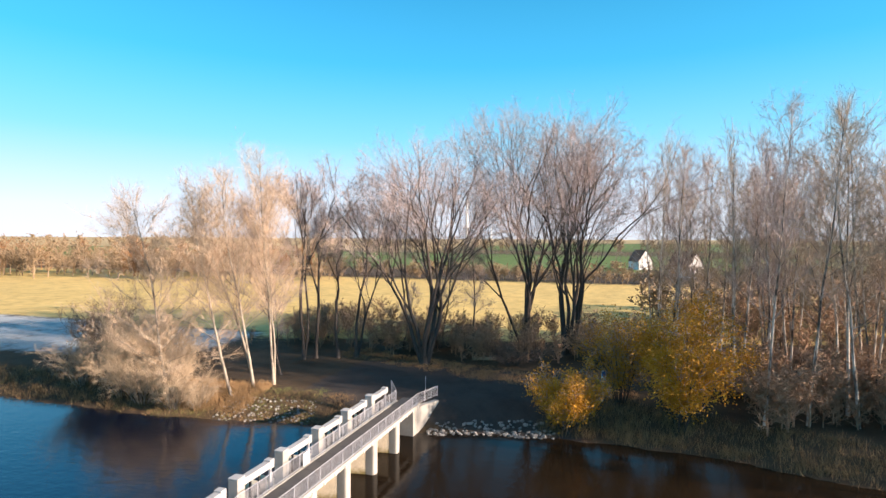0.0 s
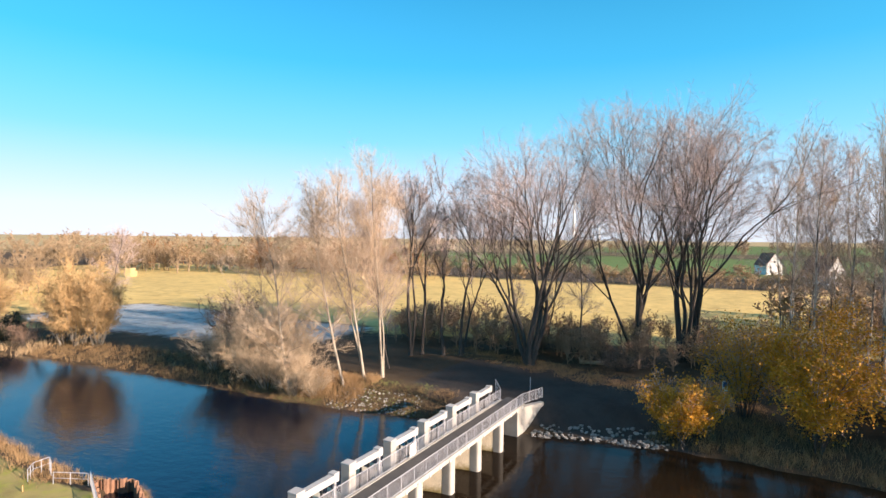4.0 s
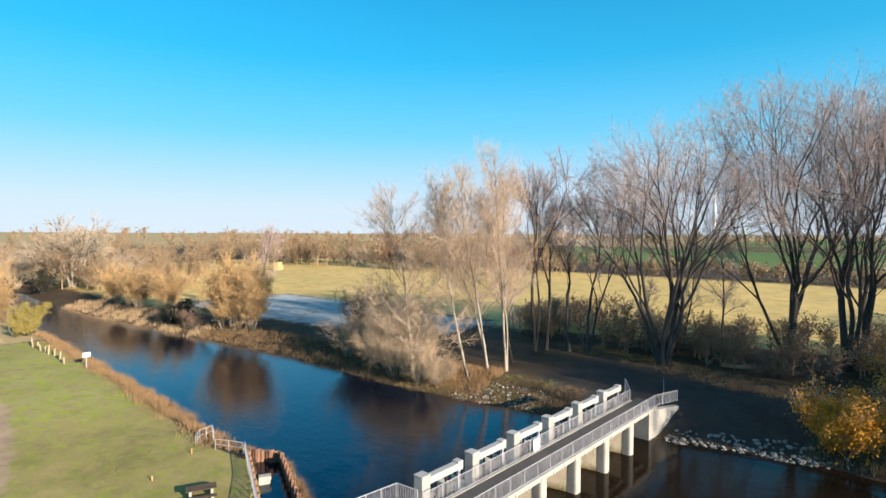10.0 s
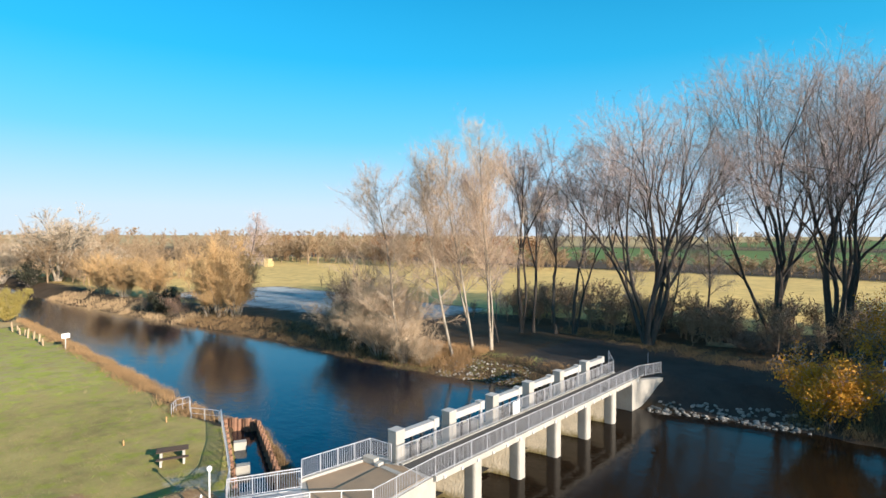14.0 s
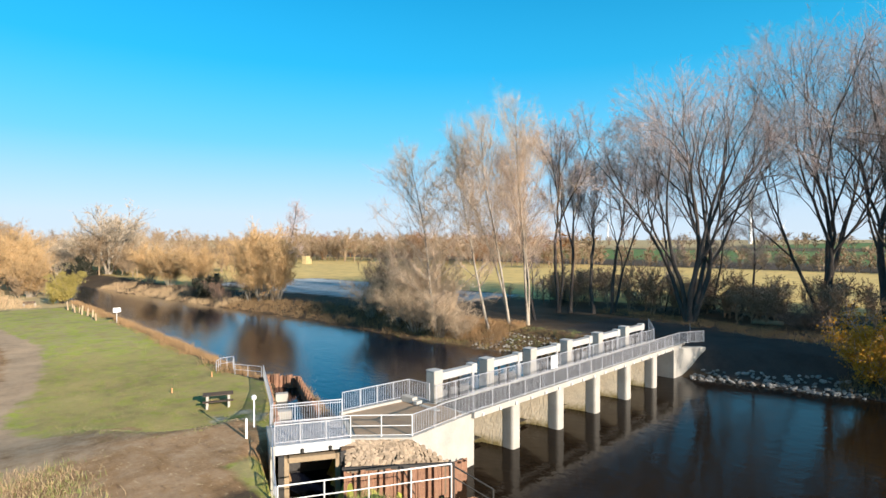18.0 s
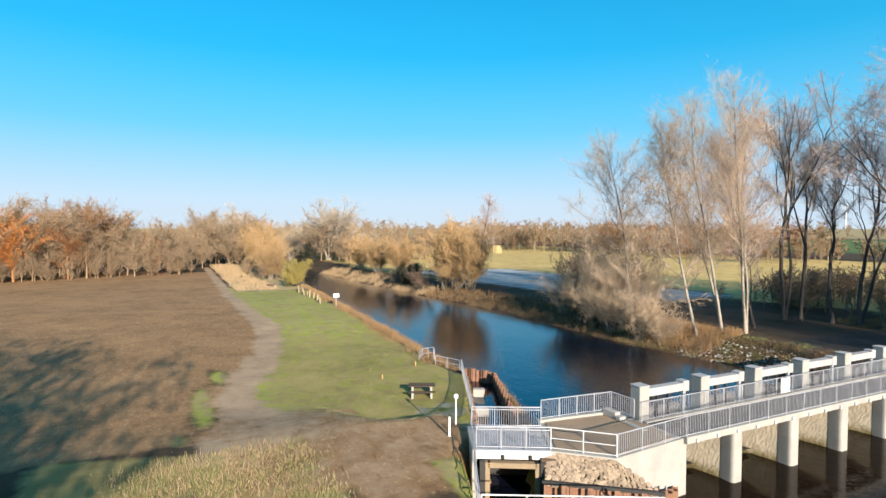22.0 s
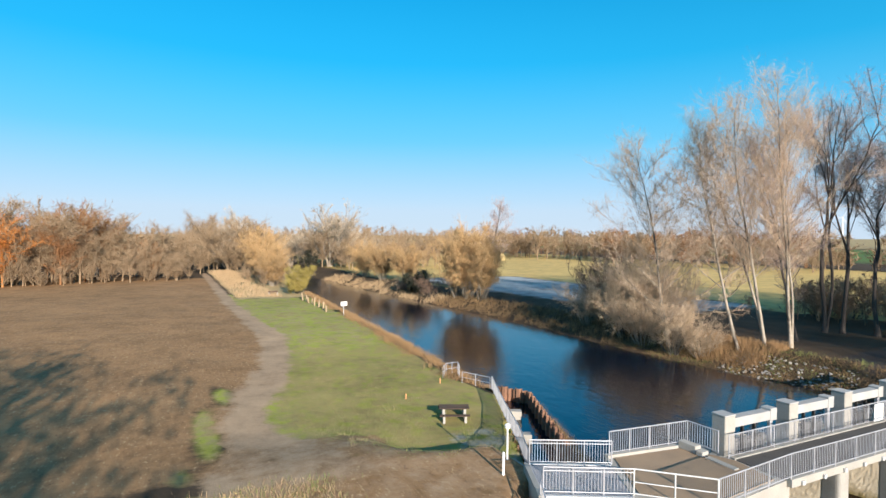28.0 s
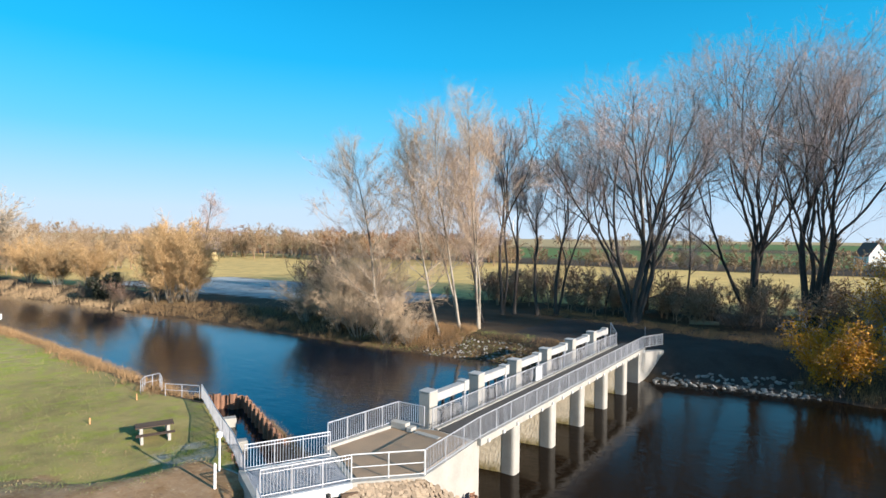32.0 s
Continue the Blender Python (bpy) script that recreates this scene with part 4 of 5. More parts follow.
def far_wood(name, spots, material, label, low=0.75, high=1.2, seed=1, kinds=FARS):
    rng = np.random.default_rng(seed)
    groups = []
    for i, (x, y, h) in enumerate(spots):
        v, t = kinds[i % 6]
        a, s = rng.uniform(0, 6.28), h / 15 * rng.uniform(low, high)
        w = s * rng.uniform(1.0, 1.5)
        c, sn = math.cos(a), math.sin(a)
        q = np.stack([(v[:, 0] * c - v[:, 1] * sn) * w + x, (v[:, 0] * sn + v[:, 1] * c) * w + y, v[:, 2] * s + ground_z(x, y) - 0.2], -1)
        groups.append((q, t))
    ob = tri_mesh(name, *merge(*groups), material)
    return tagged(ob, label, "trees", kind="stuff")


rng = np.random.default_rng(21)
U = rng.uniform
wood_west = [(-131 - U(0, 34) - 0.3 * (y + 60), y, U(15.5, 20) - 5.5 * (y > -38)) for y in U(-122, -27, 150)] + [(-129 - U(0, 5) - 0.3 * (y + 60), y, U(3, 8)) for y in U(-115, -24, 95)]
far_wood("thicket", [(U(28, 100), U(62, 98), U(6, 11)) for _ in range(120)] + [(U(-40, 30), U(50, 74), U(4.0, 7.0)) for _ in range(170)] + [(U(28, 90), U(34, 62), U(2, 4.5)) for _ in range(90)], TWIG_THICKET, "dull brown undergrowth in the shaded wood", seed=12, kinds=FAR_MID)
far_wood("thicket", [(U(33, 66), U(31, 44), U(4, 8)) for _ in range(90)], TWIG_THICKET, "tangled brown brush under the birches on the bank", seed=15, kinds=FAR_MID)
# out of view as well: added to block low sun from the far bank
far_wood("thicket", [(U(70, 118), U(24, 36), U(5, 8)) for _ in range(24)], TWIG_THICKET, "unseen brown undergrowth added downstream to shade the far bank", seed=13, kinds=FAR_MID)
far_wood("woodland_east", [(U(66, 190), U(88, 165), U(12, 17)) for _ in range(90)] + [(U(24, 80), U(84, 128), U(8, 13)) for _ in range(70)], TWIG_FAR, "deep bare birch wood behind the river trees", seed=14, kinds=FAR_LOW)
far_wood("woodland_west", wood_west[:128] + wood_west[150:], TWIG_FAR, "brown bare winter woodland beyond the ploughed field", seed=2)
far_wood("woodland_west", wood_west[128:150], TWIG_RED, "rust-brown oaks keeping dry leaves in the woodland", seed=3)
far_wood("woodland_upstream", [(U(-290, -165), U(-26, 2), U(10, 18)) for _ in range(85)] + [(U(-280, -160), U(17, 64), U(8, 16)) for _ in range(75)] + [(U(-160, -112), U(-13, -4), U(4, 7)) for _ in range(20)], TWIG_FAR, "tan bare trees and willows upstream", seed=4)
far_wood("woodland_north", [(U(-360, -215), U(124, 195), U(13, 19)) for _ in range(95)] + [(U(-215, -100), 158 + U(0, 45), U(11, 16)) for _ in range(55)], TWIG_FAR, "bare wood at the far side of the meadow", seed=5, kinds=FAR_MID)
far_wood("woodland_north", [(U(-330, -115), U(165, 225), U(13, 18)) for _ in range(75)], TWIG_RED, "rust-brown oak wood behind the meadow", seed=6, kinds=FAR_MID)
far_wood("hedgerow", [(x, 204 + U(0, 14), U(6.5, 10)) for x in np.linspace(-115, 150, 120)] + [(x, 228 + U(0, 35), U(5, 9)) for x in np.linspace(-80, 220, 90)], TWIG_FAR, "brown hedgerow at the edge of the meadow", seed=7, kinds=FAR_LOW)
far_wood("woodland_horizon", [(U(-800, 600), U(580, 760), U(12, 17)) for _ in range(190)] + [(U(-900, -350), U(60, 560), U(12, 18)) for _ in range(100)], TWIG_FAR, "low brown woods along the horizon", low=0.9, high=1.4, seed=8, kinds=FAR_LOW)
far_wood("orange_tree", [(-131, -61, 19), (-134, -64, 17)], LEAF_ORANGE, "tree with orange autumn leaves at the wood edge", seed=9)

# ---- the weir bridge ----
BAY, PIERS = 5.0, 5
DECK_Z, Y0, Y1 = 3.05, -3.9, 25.4

bridge = thing("weir_bridge", (0, 0, 0), 0, "pale concrete weir footbridge on rounded piers over the river", "bridge")


def pier_mesh(bm, y):
    """A smooth rounded downstream nose, 0.82 m thick."""
    w, out = 0.41, []
    for i in range(17):
        a = -math.pi / 2 + math.pi * i / 16
        out.append((-0.1 + 0.4 * math.copysign(abs(math.cos(a)) ** 0.5, math.cos(a)), y + w * math.copysign(abs(math.sin(a)) ** 0.5, math.sin(a))))
    out += [(-0.5, y + w), (-0.5, y - w)]
    return prism(bm, out, -1.8, DECK_Z - 0.3)


rng = np.random.default_rng(3)
for i in range(PIERS):
    y = i * BAY + 0.18
    p = part("pier", pier_mesh(bmesh.new(), y), CONCRETE, bridge, "pale concrete pier with rounded nose")
    bm = bmesh.new()
    nx_, nz_ = 48, 26
    for side in (-1, 1):
        g = [[bm.verts.new((-5.2 + 4.68 * a / nx_, y + side * (0.395 + 0.95 * (1 - a / nx_) + (0.0 if a in (0, nx_) else rng.uniform(-0.008, 0.008))), -1.2 + (DECK_Z + 0.88) * c / nz_)) for c in range(nz_ + 1)] for a in range(nx_ + 1)]
        for a in range(nx_):
            for c in range(nz_):
                q = (g[a][c], g[a + 1][c], g[a + 1][c + 1], g[a][c + 1])
                bm.faces.new(q if side < 0 else q[::-1])
    box(bm, -5.2, -0.51, y - 0.36, y + 0.36, -1.8, DECK_Z - 0.32)
    part("flank", bm, RUBBLE, p, "rough mossy stone side of the pier")
for i in range(PIERS):
    bm = bmesh.new()
    y = i * BAY + 0.18
    box(bm, -0.55, -0.42, y + 0.46, y + 0.54, -1.5, DECK_Z - 0.3)
    part("guide_rail", bm, RUST, bridge, "rusty steel guide rail beside the pier")
for y_a, y_b in [(-3.6, -0.38)] + [(i * BAY + 0.74, i * BAY + 4.62) for i in range(4)] + [(20.74, 24.5)]:
    bm = bmesh.new()
    box(bm, -3.3, -3.1, y_a, y_b, -1.8, 1.25)
    for z in (-0.1, 0.4, 0.9):
        box(bm, -3.1, -2.96, y_a + 0.05, y_b - 0.05, z, z + 0.14)
    part("sluice_gate", bm, GATE, bridge, "dark steel sluice gate between the piers")

# abutments with splayed wing walls
bm = bmesh.new()
prism(bm, [(0.03, -3.55), (-4.6, -3.55), (-4.6, -4.6), (-0.4, -4.6), (0.02, -8.85), (0.5, -8.72)], -1.6, DECK_Z - 0.06)
part("abutment", bm, CONCRETE, bridge, "pale concrete abutment with a wing wall")
bm = bmesh.new()
prism(bm, [(0.1, 24.55), (0.12, 25.55), (1.05, 30.0), (0.6, 30.25), (-0.4, 26.2), (-4.5, 26.2), (-4.5, 24.55)], -1.5, [2.74, 2.74, 2.35, 2.35, 2.74, 2.74, 2.74])
part("abutment", bm, CONCRETE, bridge, "pale concrete abutment with a wing wall")

# deck: edge beams, dark walkway between
bm = bmesh.new()
box(bm, -2.55, -2.3, Y0, Y1 + 0.8, DECK_Z - 0.3, DECK_Z + 0.06, 0.02)
part("edge_beam", bm, CONCRETE, bridge)
bm = bmesh.new()
box(bm, 0.02, 0.3, Y0 + 0.1, Y1 + 0.6, DECK_Z - 0.3, DECK_Z + 0.06, 0.02)
part("edge_beam", bm, CONCRETE, bridge)
y = Y0 + 0.05
while y < Y1 + 0.8:
    bm = bmesh.new()
    box(bm, -2.3, 0.02, y, y + 1.63, DECK_Z - 0.22, DECK_Z, 0.012)
    part("deck_plate", bm, DECK_DARK, bridge, "dark worn deck plate")
    y += 1.65
bm = bmesh.new()
for x in (-1.9, -0.5):
    box(bm, x - 0.12, x + 0.12, Y0, Y1, DECK_Z - 0.62, DECK_Z - 0.225)
part("girder", bm, CONCRETE_GREY, bridge)
for i in range(19):
    bm = bmesh.new()
    box(bm, 0.3, 0.4, -3.2 + i * 1.58, -3.02 + i * 1.58, DECK_Z - 0.26, DECK_Z - 0.08, 0.01)
    part("bracket", bm, WHITE_STEEL, bridge, "small steel rail bracket")

# hoist towers with their beams on the upstream side
tower = thing("hoist_tower", (0, 0, 0), 0, "pale concrete hoist tower with a long beam over the sluice gate", "tower", "hoist towers on the weir")
bm = bmesh.new()
box(bm, -0.74, 0, 0, 0.74, -4.6, 1.88, 0.03)
part("pillar", bm, CONCRETE, tower)
bm = bmesh.new()
box(bm, -0.76, 0.02, -0.02, 0.76, 1.88, 1.96, 0.02)
part("cap", bm, CONCRETE_GREY, tower, "grey concrete cap")
bm = bmesh.new()
box(bm, -0.55, -0.05, 0.74, 3.9, 1.28, 1.74, 0.02)
part("beam", bm, CONCRETE_GREY, tower, "grey concrete beam")
bm = bmesh.new()
box(bm, -0.58, -0.02, 3.45, 3.95, 1.24, 1.86, 0.02)
part("end_block", bm, CONCRETE_GREY, tower, "grey end block of the beam")
for yy in (1.5, 2.4, 3.6):
    bm = bmesh.new()
    box(bm, -0.3, -0.16, yy, yy + (0.22 if yy > 3 else 0.1), -0.3, 1.28)
    part("upright", bm, GALV if yy > 3 else GATE, tower, "steel guide upright")
bm = bmesh.new()
box(bm, -0.5, -0.36, 0.9, 3.5, -0.9, 0.55)
box(bm, -0.36, -0.3, 0.9, 3.5, 0.3, 0.45)
part("shield", bm, STEEL_GREY, tower, "grey raised gate shield")
for i in range(6):
    m = Matrix.Translation((-2.82, -3.95 + 4.95 * i, 3.0))
    if i:
        copy_thing(tower, m)
    else:
        tower.matrix_basis = m

# white board on the rail
board = thing("notice_board", (-2.16, 8.0, DECK_Z), 0, "white notice board fixed to the bridge railing", "sign")
bm = bmesh.new()
box(bm, -0.02, 0.02, -0.45, 0.45, 0.25, 1.2, 0.008)
part("panel", bm, WHITE_PAINT, board)
bm = bmesh.new()
box(bm, 0.022, 0.028, -0.2, 0.2, 0.5, 0.9)
part("pictogram", bm, FADED_BLUE, board, "pale blue pictogram")

# ---- railings ----
RAILS = "railings of the weir"


def railing(pts, height=1.1, gap=1.6, fill=0.125, mids=(), mat=GALV, label="galvanised steel railing with upright bars", r=0.028, low=0.1, foot_=0.0):
    """Posts, rails and bars along base points; bars share one mesh."""
    ob = thing("railing", pts[0], 0, label, "railing", RAILS)
    o = Vector(pts[0])
    pts = [Vector(p) - o for p in pts]
    up = Vector((0, 0, 1))
    bm = bmesh.new()
    bar(bm, (0, 0, -foot_), (0, 0, height), r * 1.05, 8)
    post_me = bpy.data.meshes.new("post")
    bm.to_mesh(post_me)
    bm.free()
    post_me.materials.append(mat)
    bar_me = None
    if fill:
        bm = bmesh.new()
        bar(bm, (0, 0, low), (0, 0, height - 0.02), 0.0125, 5)
        bar_me = bpy.data.meshes.new("bar")
        bm.to_mesh(bar_me)
        bm.free()
        bar_me.materials.append(mat)
    for k, (p, q) in enumerate(zip(pts, pts[1:])):
        d = q - p
        n = max(1, round(d.length / gap))
        for i in range(n + (k == len(pts) - 2)):
            po = new("post", post_me)
            po.parent, po.location = ob, p + d * i / n
        for h in (height, *((low,) if fill else ()), *mids):
            bm = bmesh.new()
            bar(bm, p + up * h, q + up * h, r if h == height else r * 0.75, 8)
            part("top_rail" if h == height else "rail", bm, mat, ob)
        if fill:
            c = int(d.length / fill)
            for i in range(1, c):
                po = new("bar", bar_me)
                po.parent, po.location = ob, p + d * i / c
    return ob


D = DECK_Z
railing([(0.5, -8.7, 3.05), (0.2, -3.75, D + 0.06), (0.2, 25.6, D + 0.06), (0.95, 29.8, 2.9)], gap=1.63)
railing([(-2.42, -4.2, D + 0.06), (-2.42, 25.9, D + 0.06)], gap=1.63)
railing([(-5.05, -9.1, 3.15), (-4.5, -4.5, 3.2), (-2.95, -4.25, 3.15)], gap=1.2)
F0, F1, B1, B0 = (-3.3, -14.2), (-1.6, -11.0), (-4.3, -9.65), (-6.0, -13.0)
WZ = 3.0
railing([(*F0, WZ + 0.04), (*F1, WZ + 0.04)], gap=1.25, mids=(0.95,))
railing([(*B0, WZ + 0.04), (*B1, WZ + 0.04)], gap=1.2, mids=(0.95,))
railing([(*F1, 3.06), (0.5, -8.75, 3.06)], height=1.08, gap=1.6, fill=0, mids=(0.55, 0.08), mat=WHITE_STEEL, label="pale steel pipe railing on the platform", r=0.033)
low_rail = [(1.25, -16.5), (2.9, -13.3), (4.55, -10.1)]
railing([(x, y, 2.1) for x, y in low_rail], height=1.12, gap=1.75, fill=0, mids=(0.55,), mat=WHITE_STEEL, label="pale steel pipe railing above the outlet", r=0.033, foot_=0.9)
railing([(4.6, -10.0, 2.1), (6.4, -9.5, 1.5)], height=1.0, gap=1.7, fill=0, mids=(0.5,), mat=GATE, label="dark steel pipe railing on the bank", r=0.035, foot_=1.2)
railing([(-3.35, -14.3, 2.45), (-1.2, -15.4, 2.3), (1.2, -16.55, 2.1)], height=1.1, gap=1.3, fill=0.16, label="galvanised railing down the bank", foot_=0.6)
side = [(-6.1, -13.0), (-10.4, -10.55), (-16.5, -7.7), (-22.8, -4.9)]
railing([(x, y, max(1.3, ground_z(x + 0.0, y - 1.6))) for x, y in side], height=1.05, gap=1.5, fill=0.16, label="galvanised railing beside the fish pass")
railing([(-22.9, -5.0, 1.28), (-24.2, -5.6, 1.28), (-25.4, -6.2, 1.28)], height=0.95, gap=1.3, fill=0, mids=(0.5,), label="galvanised pipe railing at the bank")
railing([(-27.4, -7.0, 1.2), (-28.4, -6.2, 1.2), (-28.9, -4.8, 1.1), (-27.6, -5.3, 1.1)], height=1.1, gap=0.75, fill=0, mids=(0.6,), label="small galvanised rail frame at the bank")

# slanted guard panel at the far end
guard = thing("guard_panel", (-2.42, 26.0, D), 0, "slanted steel mesh guard panel at the bridge end", "fence")
bm = bmesh.new()
for a, c in (((0, 0, 0), (0, 0, 1.2)), ((0, 0, 1.2), (-0.7, 0.3, 2.1)), ((-0.7, 0.3, 2.1), (-0.7, 0.3, 0.0)), ((0, 0, 0.15), (-0.7, 0.3, 0.15))):
    bar(bm, a, c, 0.03, 6)
part("frame", bm, GALV, guard)
for i in range(1, 8):
    bm = bmesh.new()
    f = i / 8
    bar(bm, (-0.7 * f, 0.3 * f, 0.15), (-0.7 * f, 0.3 * f, 1.2 + 0.9 * f), 0.012, 5)
    part("bar", bm, GALV, guard)

# ---- platform and footbridge at the near end ----
platform = thing("platform", (0, 0, 0), 0, "raised platform of bound gravel with a concrete rim", "platform")
bm = bmesh.new()
prism(bm, [(-5.2, -9.2), (-4.35, -9.62), (-1.6, -11.05), (0.5, -8.75), (0.0, -4.62), (-4.65, -4.62)], -1.5, 3.0)
part("body", bm, CONCRETE, platform)
bm = bmesh.new()
prism(bm, [(-4.85, -8.95), (-4.3, -9.25), (-1.65, -10.65), (0.2, -8.6), (-0.2, -4.3), (-2.2, -4.0), (-4.35, -4.9)], 2.9, 3.05)
part("gravel_bed", bm, GRAVEL_DECK, platform, "brown bound gravel surface")
bm = bmesh.new()
prism(bm, [(-5.2, -9.25), (-4.95, -9.25), (-4.42, -4.65), (-4.68, -4.65)], 3.0, 3.16)
part("kerb", bm, CONCRETE, platform, "pale concrete kerb")
for x, y, w, l, h in ((-4.02, -4.92, 1.0, 0.42, 0.38), (-3.28, -4.92, 0.36, 0.46, 0.24)):
    blk = thing("concrete_block", (x, y, 3.055), 0.04, "pale concrete kerb block on the platform edge", "block", "concrete blocks on the platform")
    bm = bmesh.new()
    box(bm, -w / 2, w / 2, -l / 2, l / 2, 0, h, 0.03)
    part("block", bm, CONCRETE, blk)
bm = bmesh.new()
box(bm, -3.05, -1.5, -5.05, -4.72, 3.0, 3.1, 0.015)
part("kerb", bm, CONCRETE, platform, "flat pale concrete kerb")

walkway = thing("footbridge", (0, 0, 0), 0, "steel grating footbridge over the fish pass", "bridge")


def between(a, c, f):
    return (a[0] + (c[0] - a[0]) * f, a[1] + (c[1] - a[1]) * f)


def strip(f0, f1, across0=0.0, across1=1.0):
    a0, b0_ = between(F0, F1, f0), between(B0, B1, f0)
    a1, b1_ = between(F0, F1, f1), between(B0, B1, f1)
    return [between(a0, b0_, across0), between(a1, b1_, across0), between(a1, b1_, across1), between(a0, b0_, across1)]


for f0, f1 in ((-0.06, 0.0), (1.0, 1.06)):
    bm = bmesh.new()
    prism(bm, strip(f0, f1, -0.05, 1.05), 0.2, WZ + 0.02)
    part("support", bm, CONCRETE, walkway, "pale concrete support")
for c0, c1 in ((-0.05, 0.0), (1.0, 1.05)):
    bm = bmesh.new()
    prism(bm, strip(0.0, 1.0, c0, c1), WZ - 0.42, WZ + 0.02)
    part("side_beam", bm, WHITE_STEEL, walkway, "pale side beam")
for i in range(44):
    bm = bmesh.new()
    prism(bm, strip(i / 44 + 0.003, i / 44 + 0.01, 0, 1), WZ - 0.05, WZ)
    part("grating_bar", bm, GALV, walkway)
for i in range(26):
    bm = bmesh.new()
    prism(bm, strip(0, 1, i / 26 + 0.012, i / 26 + 0.022), WZ - 0.045, WZ - 0.008)
    part("grating_bar", bm, GALV, walkway)
bm = bmesh.new()
prism(bm, strip(0.02, 0.98, 0.02, 0.98), WZ - 0.14, WZ - 0.1)
part("underplate", bm, CONCRETE_GREY, walkway, "grey plate under the grating")
for f in (0.35, 0.72):
    x, y = between(F0, F1, f)
    bm = bmesh.new()
    box(bm, x + 0.1, x + 0.26, y - 0.15, y - 0.03, WZ - 0.38, WZ - 0.2, 0.01)
    part("bracket", bm, GATE, walkway)

culvert = thing("culvert_mouth", (0, 0, 0), 0, "fish pass outlet framed by tan timber and concrete", "culvert")
M0, M1 = (-2.75, -13.8), (-1.65, -11.8)
nrm = (0.88, -0.47)
for a, c, z0, z1, mat_, nm in ((between(M0, M1, -0.02), between(M0, M1, 1.02), 2.2, 2.45, WOOD_PALE, "lintel"), (between(M0, M1, -0.1), between(M0, M1, 0.02), -0.6, 2.45, WOOD_PALE, "jamb"), (between(M0, M1, 0.98), between(M0, M1, 1.1), -0.6, 2.45, WOOD_PALE, "jamb"), (between(M0, M1, 1.1), between(M0, M1, 1.4), 1.0, 2.7, WOOD_DARK, "flap")):
    bm = bmesh.new()
    prism(bm, [a, c, (c[0] - nrm[0] * 0.35, c[1] - nrm[1] * 0.35), (a[0] - nrm[0] * 0.35, a[1] - nrm[1] * 0.35)], z0, z1)
    part(nm, bm, mat_, culvert, "tan timber" if mat_ is WOOD_PALE else "dark timber flap")
# the channel runs on here; a dark sheet and dark sides stand for its shade
bm = bmesh.new()
inner0, inner1 = between(M0, M1, -0.35), between(M0, M1, 1.35)
prism(bm, [(inner0[0] - 3.1, inner0[1] + 1.65), (inner1[0] - 3.1, inner1[1] + 1.65), (inner1[0] - 3.3, inner1[1] + 1.75), (inner0[0] - 3.3, inner0[1] + 1.75)], -0.8, 2.85)
part("shade_backing", bm, GATE, culvert, "dark sheet standing in for the shade deep in the outlet")
for k0, k1 in ((-0.2, -0.08), (1.08, 1.2)):
    a, c = between(M0, M1, k0), between(M0, M1, k1)
    bm = bmesh.new()
    prism(bm, [(a[0] + 0.1, a[1] - 0.05), (c[0] + 0.1, c[1] - 0.05), (c[0] - 3.15, c[1] + 1.68), (a[0] - 3.15, a[1] + 1.68)], -0.8, 2.55)
    part("side_wall", bm, GATE, culvert, "outlet side wall coloured dark for the shade inside")

# ---- sheet piles ----


def pile_mesh(height):
    """One U-shaped steel pile, 0.6 m wide."""
    prof = [(-0.3, 0.0), (-0.2, 0.0), (-0.12, 0.2), (0.12, 0.2), (0.2, 0.0), (0.3, 0.0)]
    back = [(x, y - 0.05) for x, y in prof]
    bm = bmesh.new()
    ring = prof + back[::-1]
    prism(bm, ring, 0, height)
    me = bpy.data.meshes.new("pile")
    bm.to_mesh(me)
    bm.free()
    me.materials.append(RUST)
    return me


PILE = pile_mesh(3.0)


def pile_wall(p, q, top0, top1, label, step=0.0):
    """A row of piles from p to q with tops from top0 to top1."""
    ob = thing("sheet_pile_wall", (*p, 0), 0, label, "retaining wall", "rusty sheet pile walls")
    d = Vector(q) - Vector(p)
    n = max(1, round(d.length / 0.6))
    a = math.atan2(d.y, d.x)
    for i in range(n):
        f = (i + 0.5) / n
        po = new("pile", PILE)
        po.parent = ob
        top = top0 + (top1 - top0) * f + step * (i % 2)
        po.matrix_basis = Matrix.Translation((d.x * f, d.y * f, top - 3.0)) @ Matrix.Rotation(a + (math.pi if i % 2 else 0), 4, "Z")
    return ob


def cap_beam(p, q, z0, z1, mat, label):
    bm = bmesh.new()
    bar(bm, (*p, z0), (*q, z1), 0.09, flat=0.16)
    ob = part("cap_beam", bm, mat)
    return tagged(ob, label, "beam")


pile_wall((-23.4, -4.3), (-7.4, -11.6), 1.3, 1.45, "rusty corrugated sheet pile wall of the fish pass")
pile_wall((-20.9, -2.6), (-9.6, -7.6), 1.25, 1.5, "rusty stepped sheet pile wall towards the river", step=0.22)
pile_wall((-9.6, -7.6), (-5.2, -9.6), 1.5, 1.7, "rusty sheet pile wall at the platform")
pile_wall((-23.4, -4.3), (-20.9, -2.6), 1.3, 1.3, "rusty sheet pile end wall", step=0.15)
pile_wall((-0.9, -11.9), (2.1, -7.4), 1.9, 1.75, "rusty sheet pile wall below the platform")
pile_wall((2.1, -7.4), (0.4, -4.6), 1.75, 0.7, "rusty sheet pile wall at the abutment")
pile_wall((3.9, -8.3), (6.2, -7.6), 1.0, 0.6, "rusty sheet pile bank wall")
cap_beam((-0.9, -12.0), (2.2, -7.45), 1.93, 1.78, GATE, "dark steel cap beam on the sheet piles")

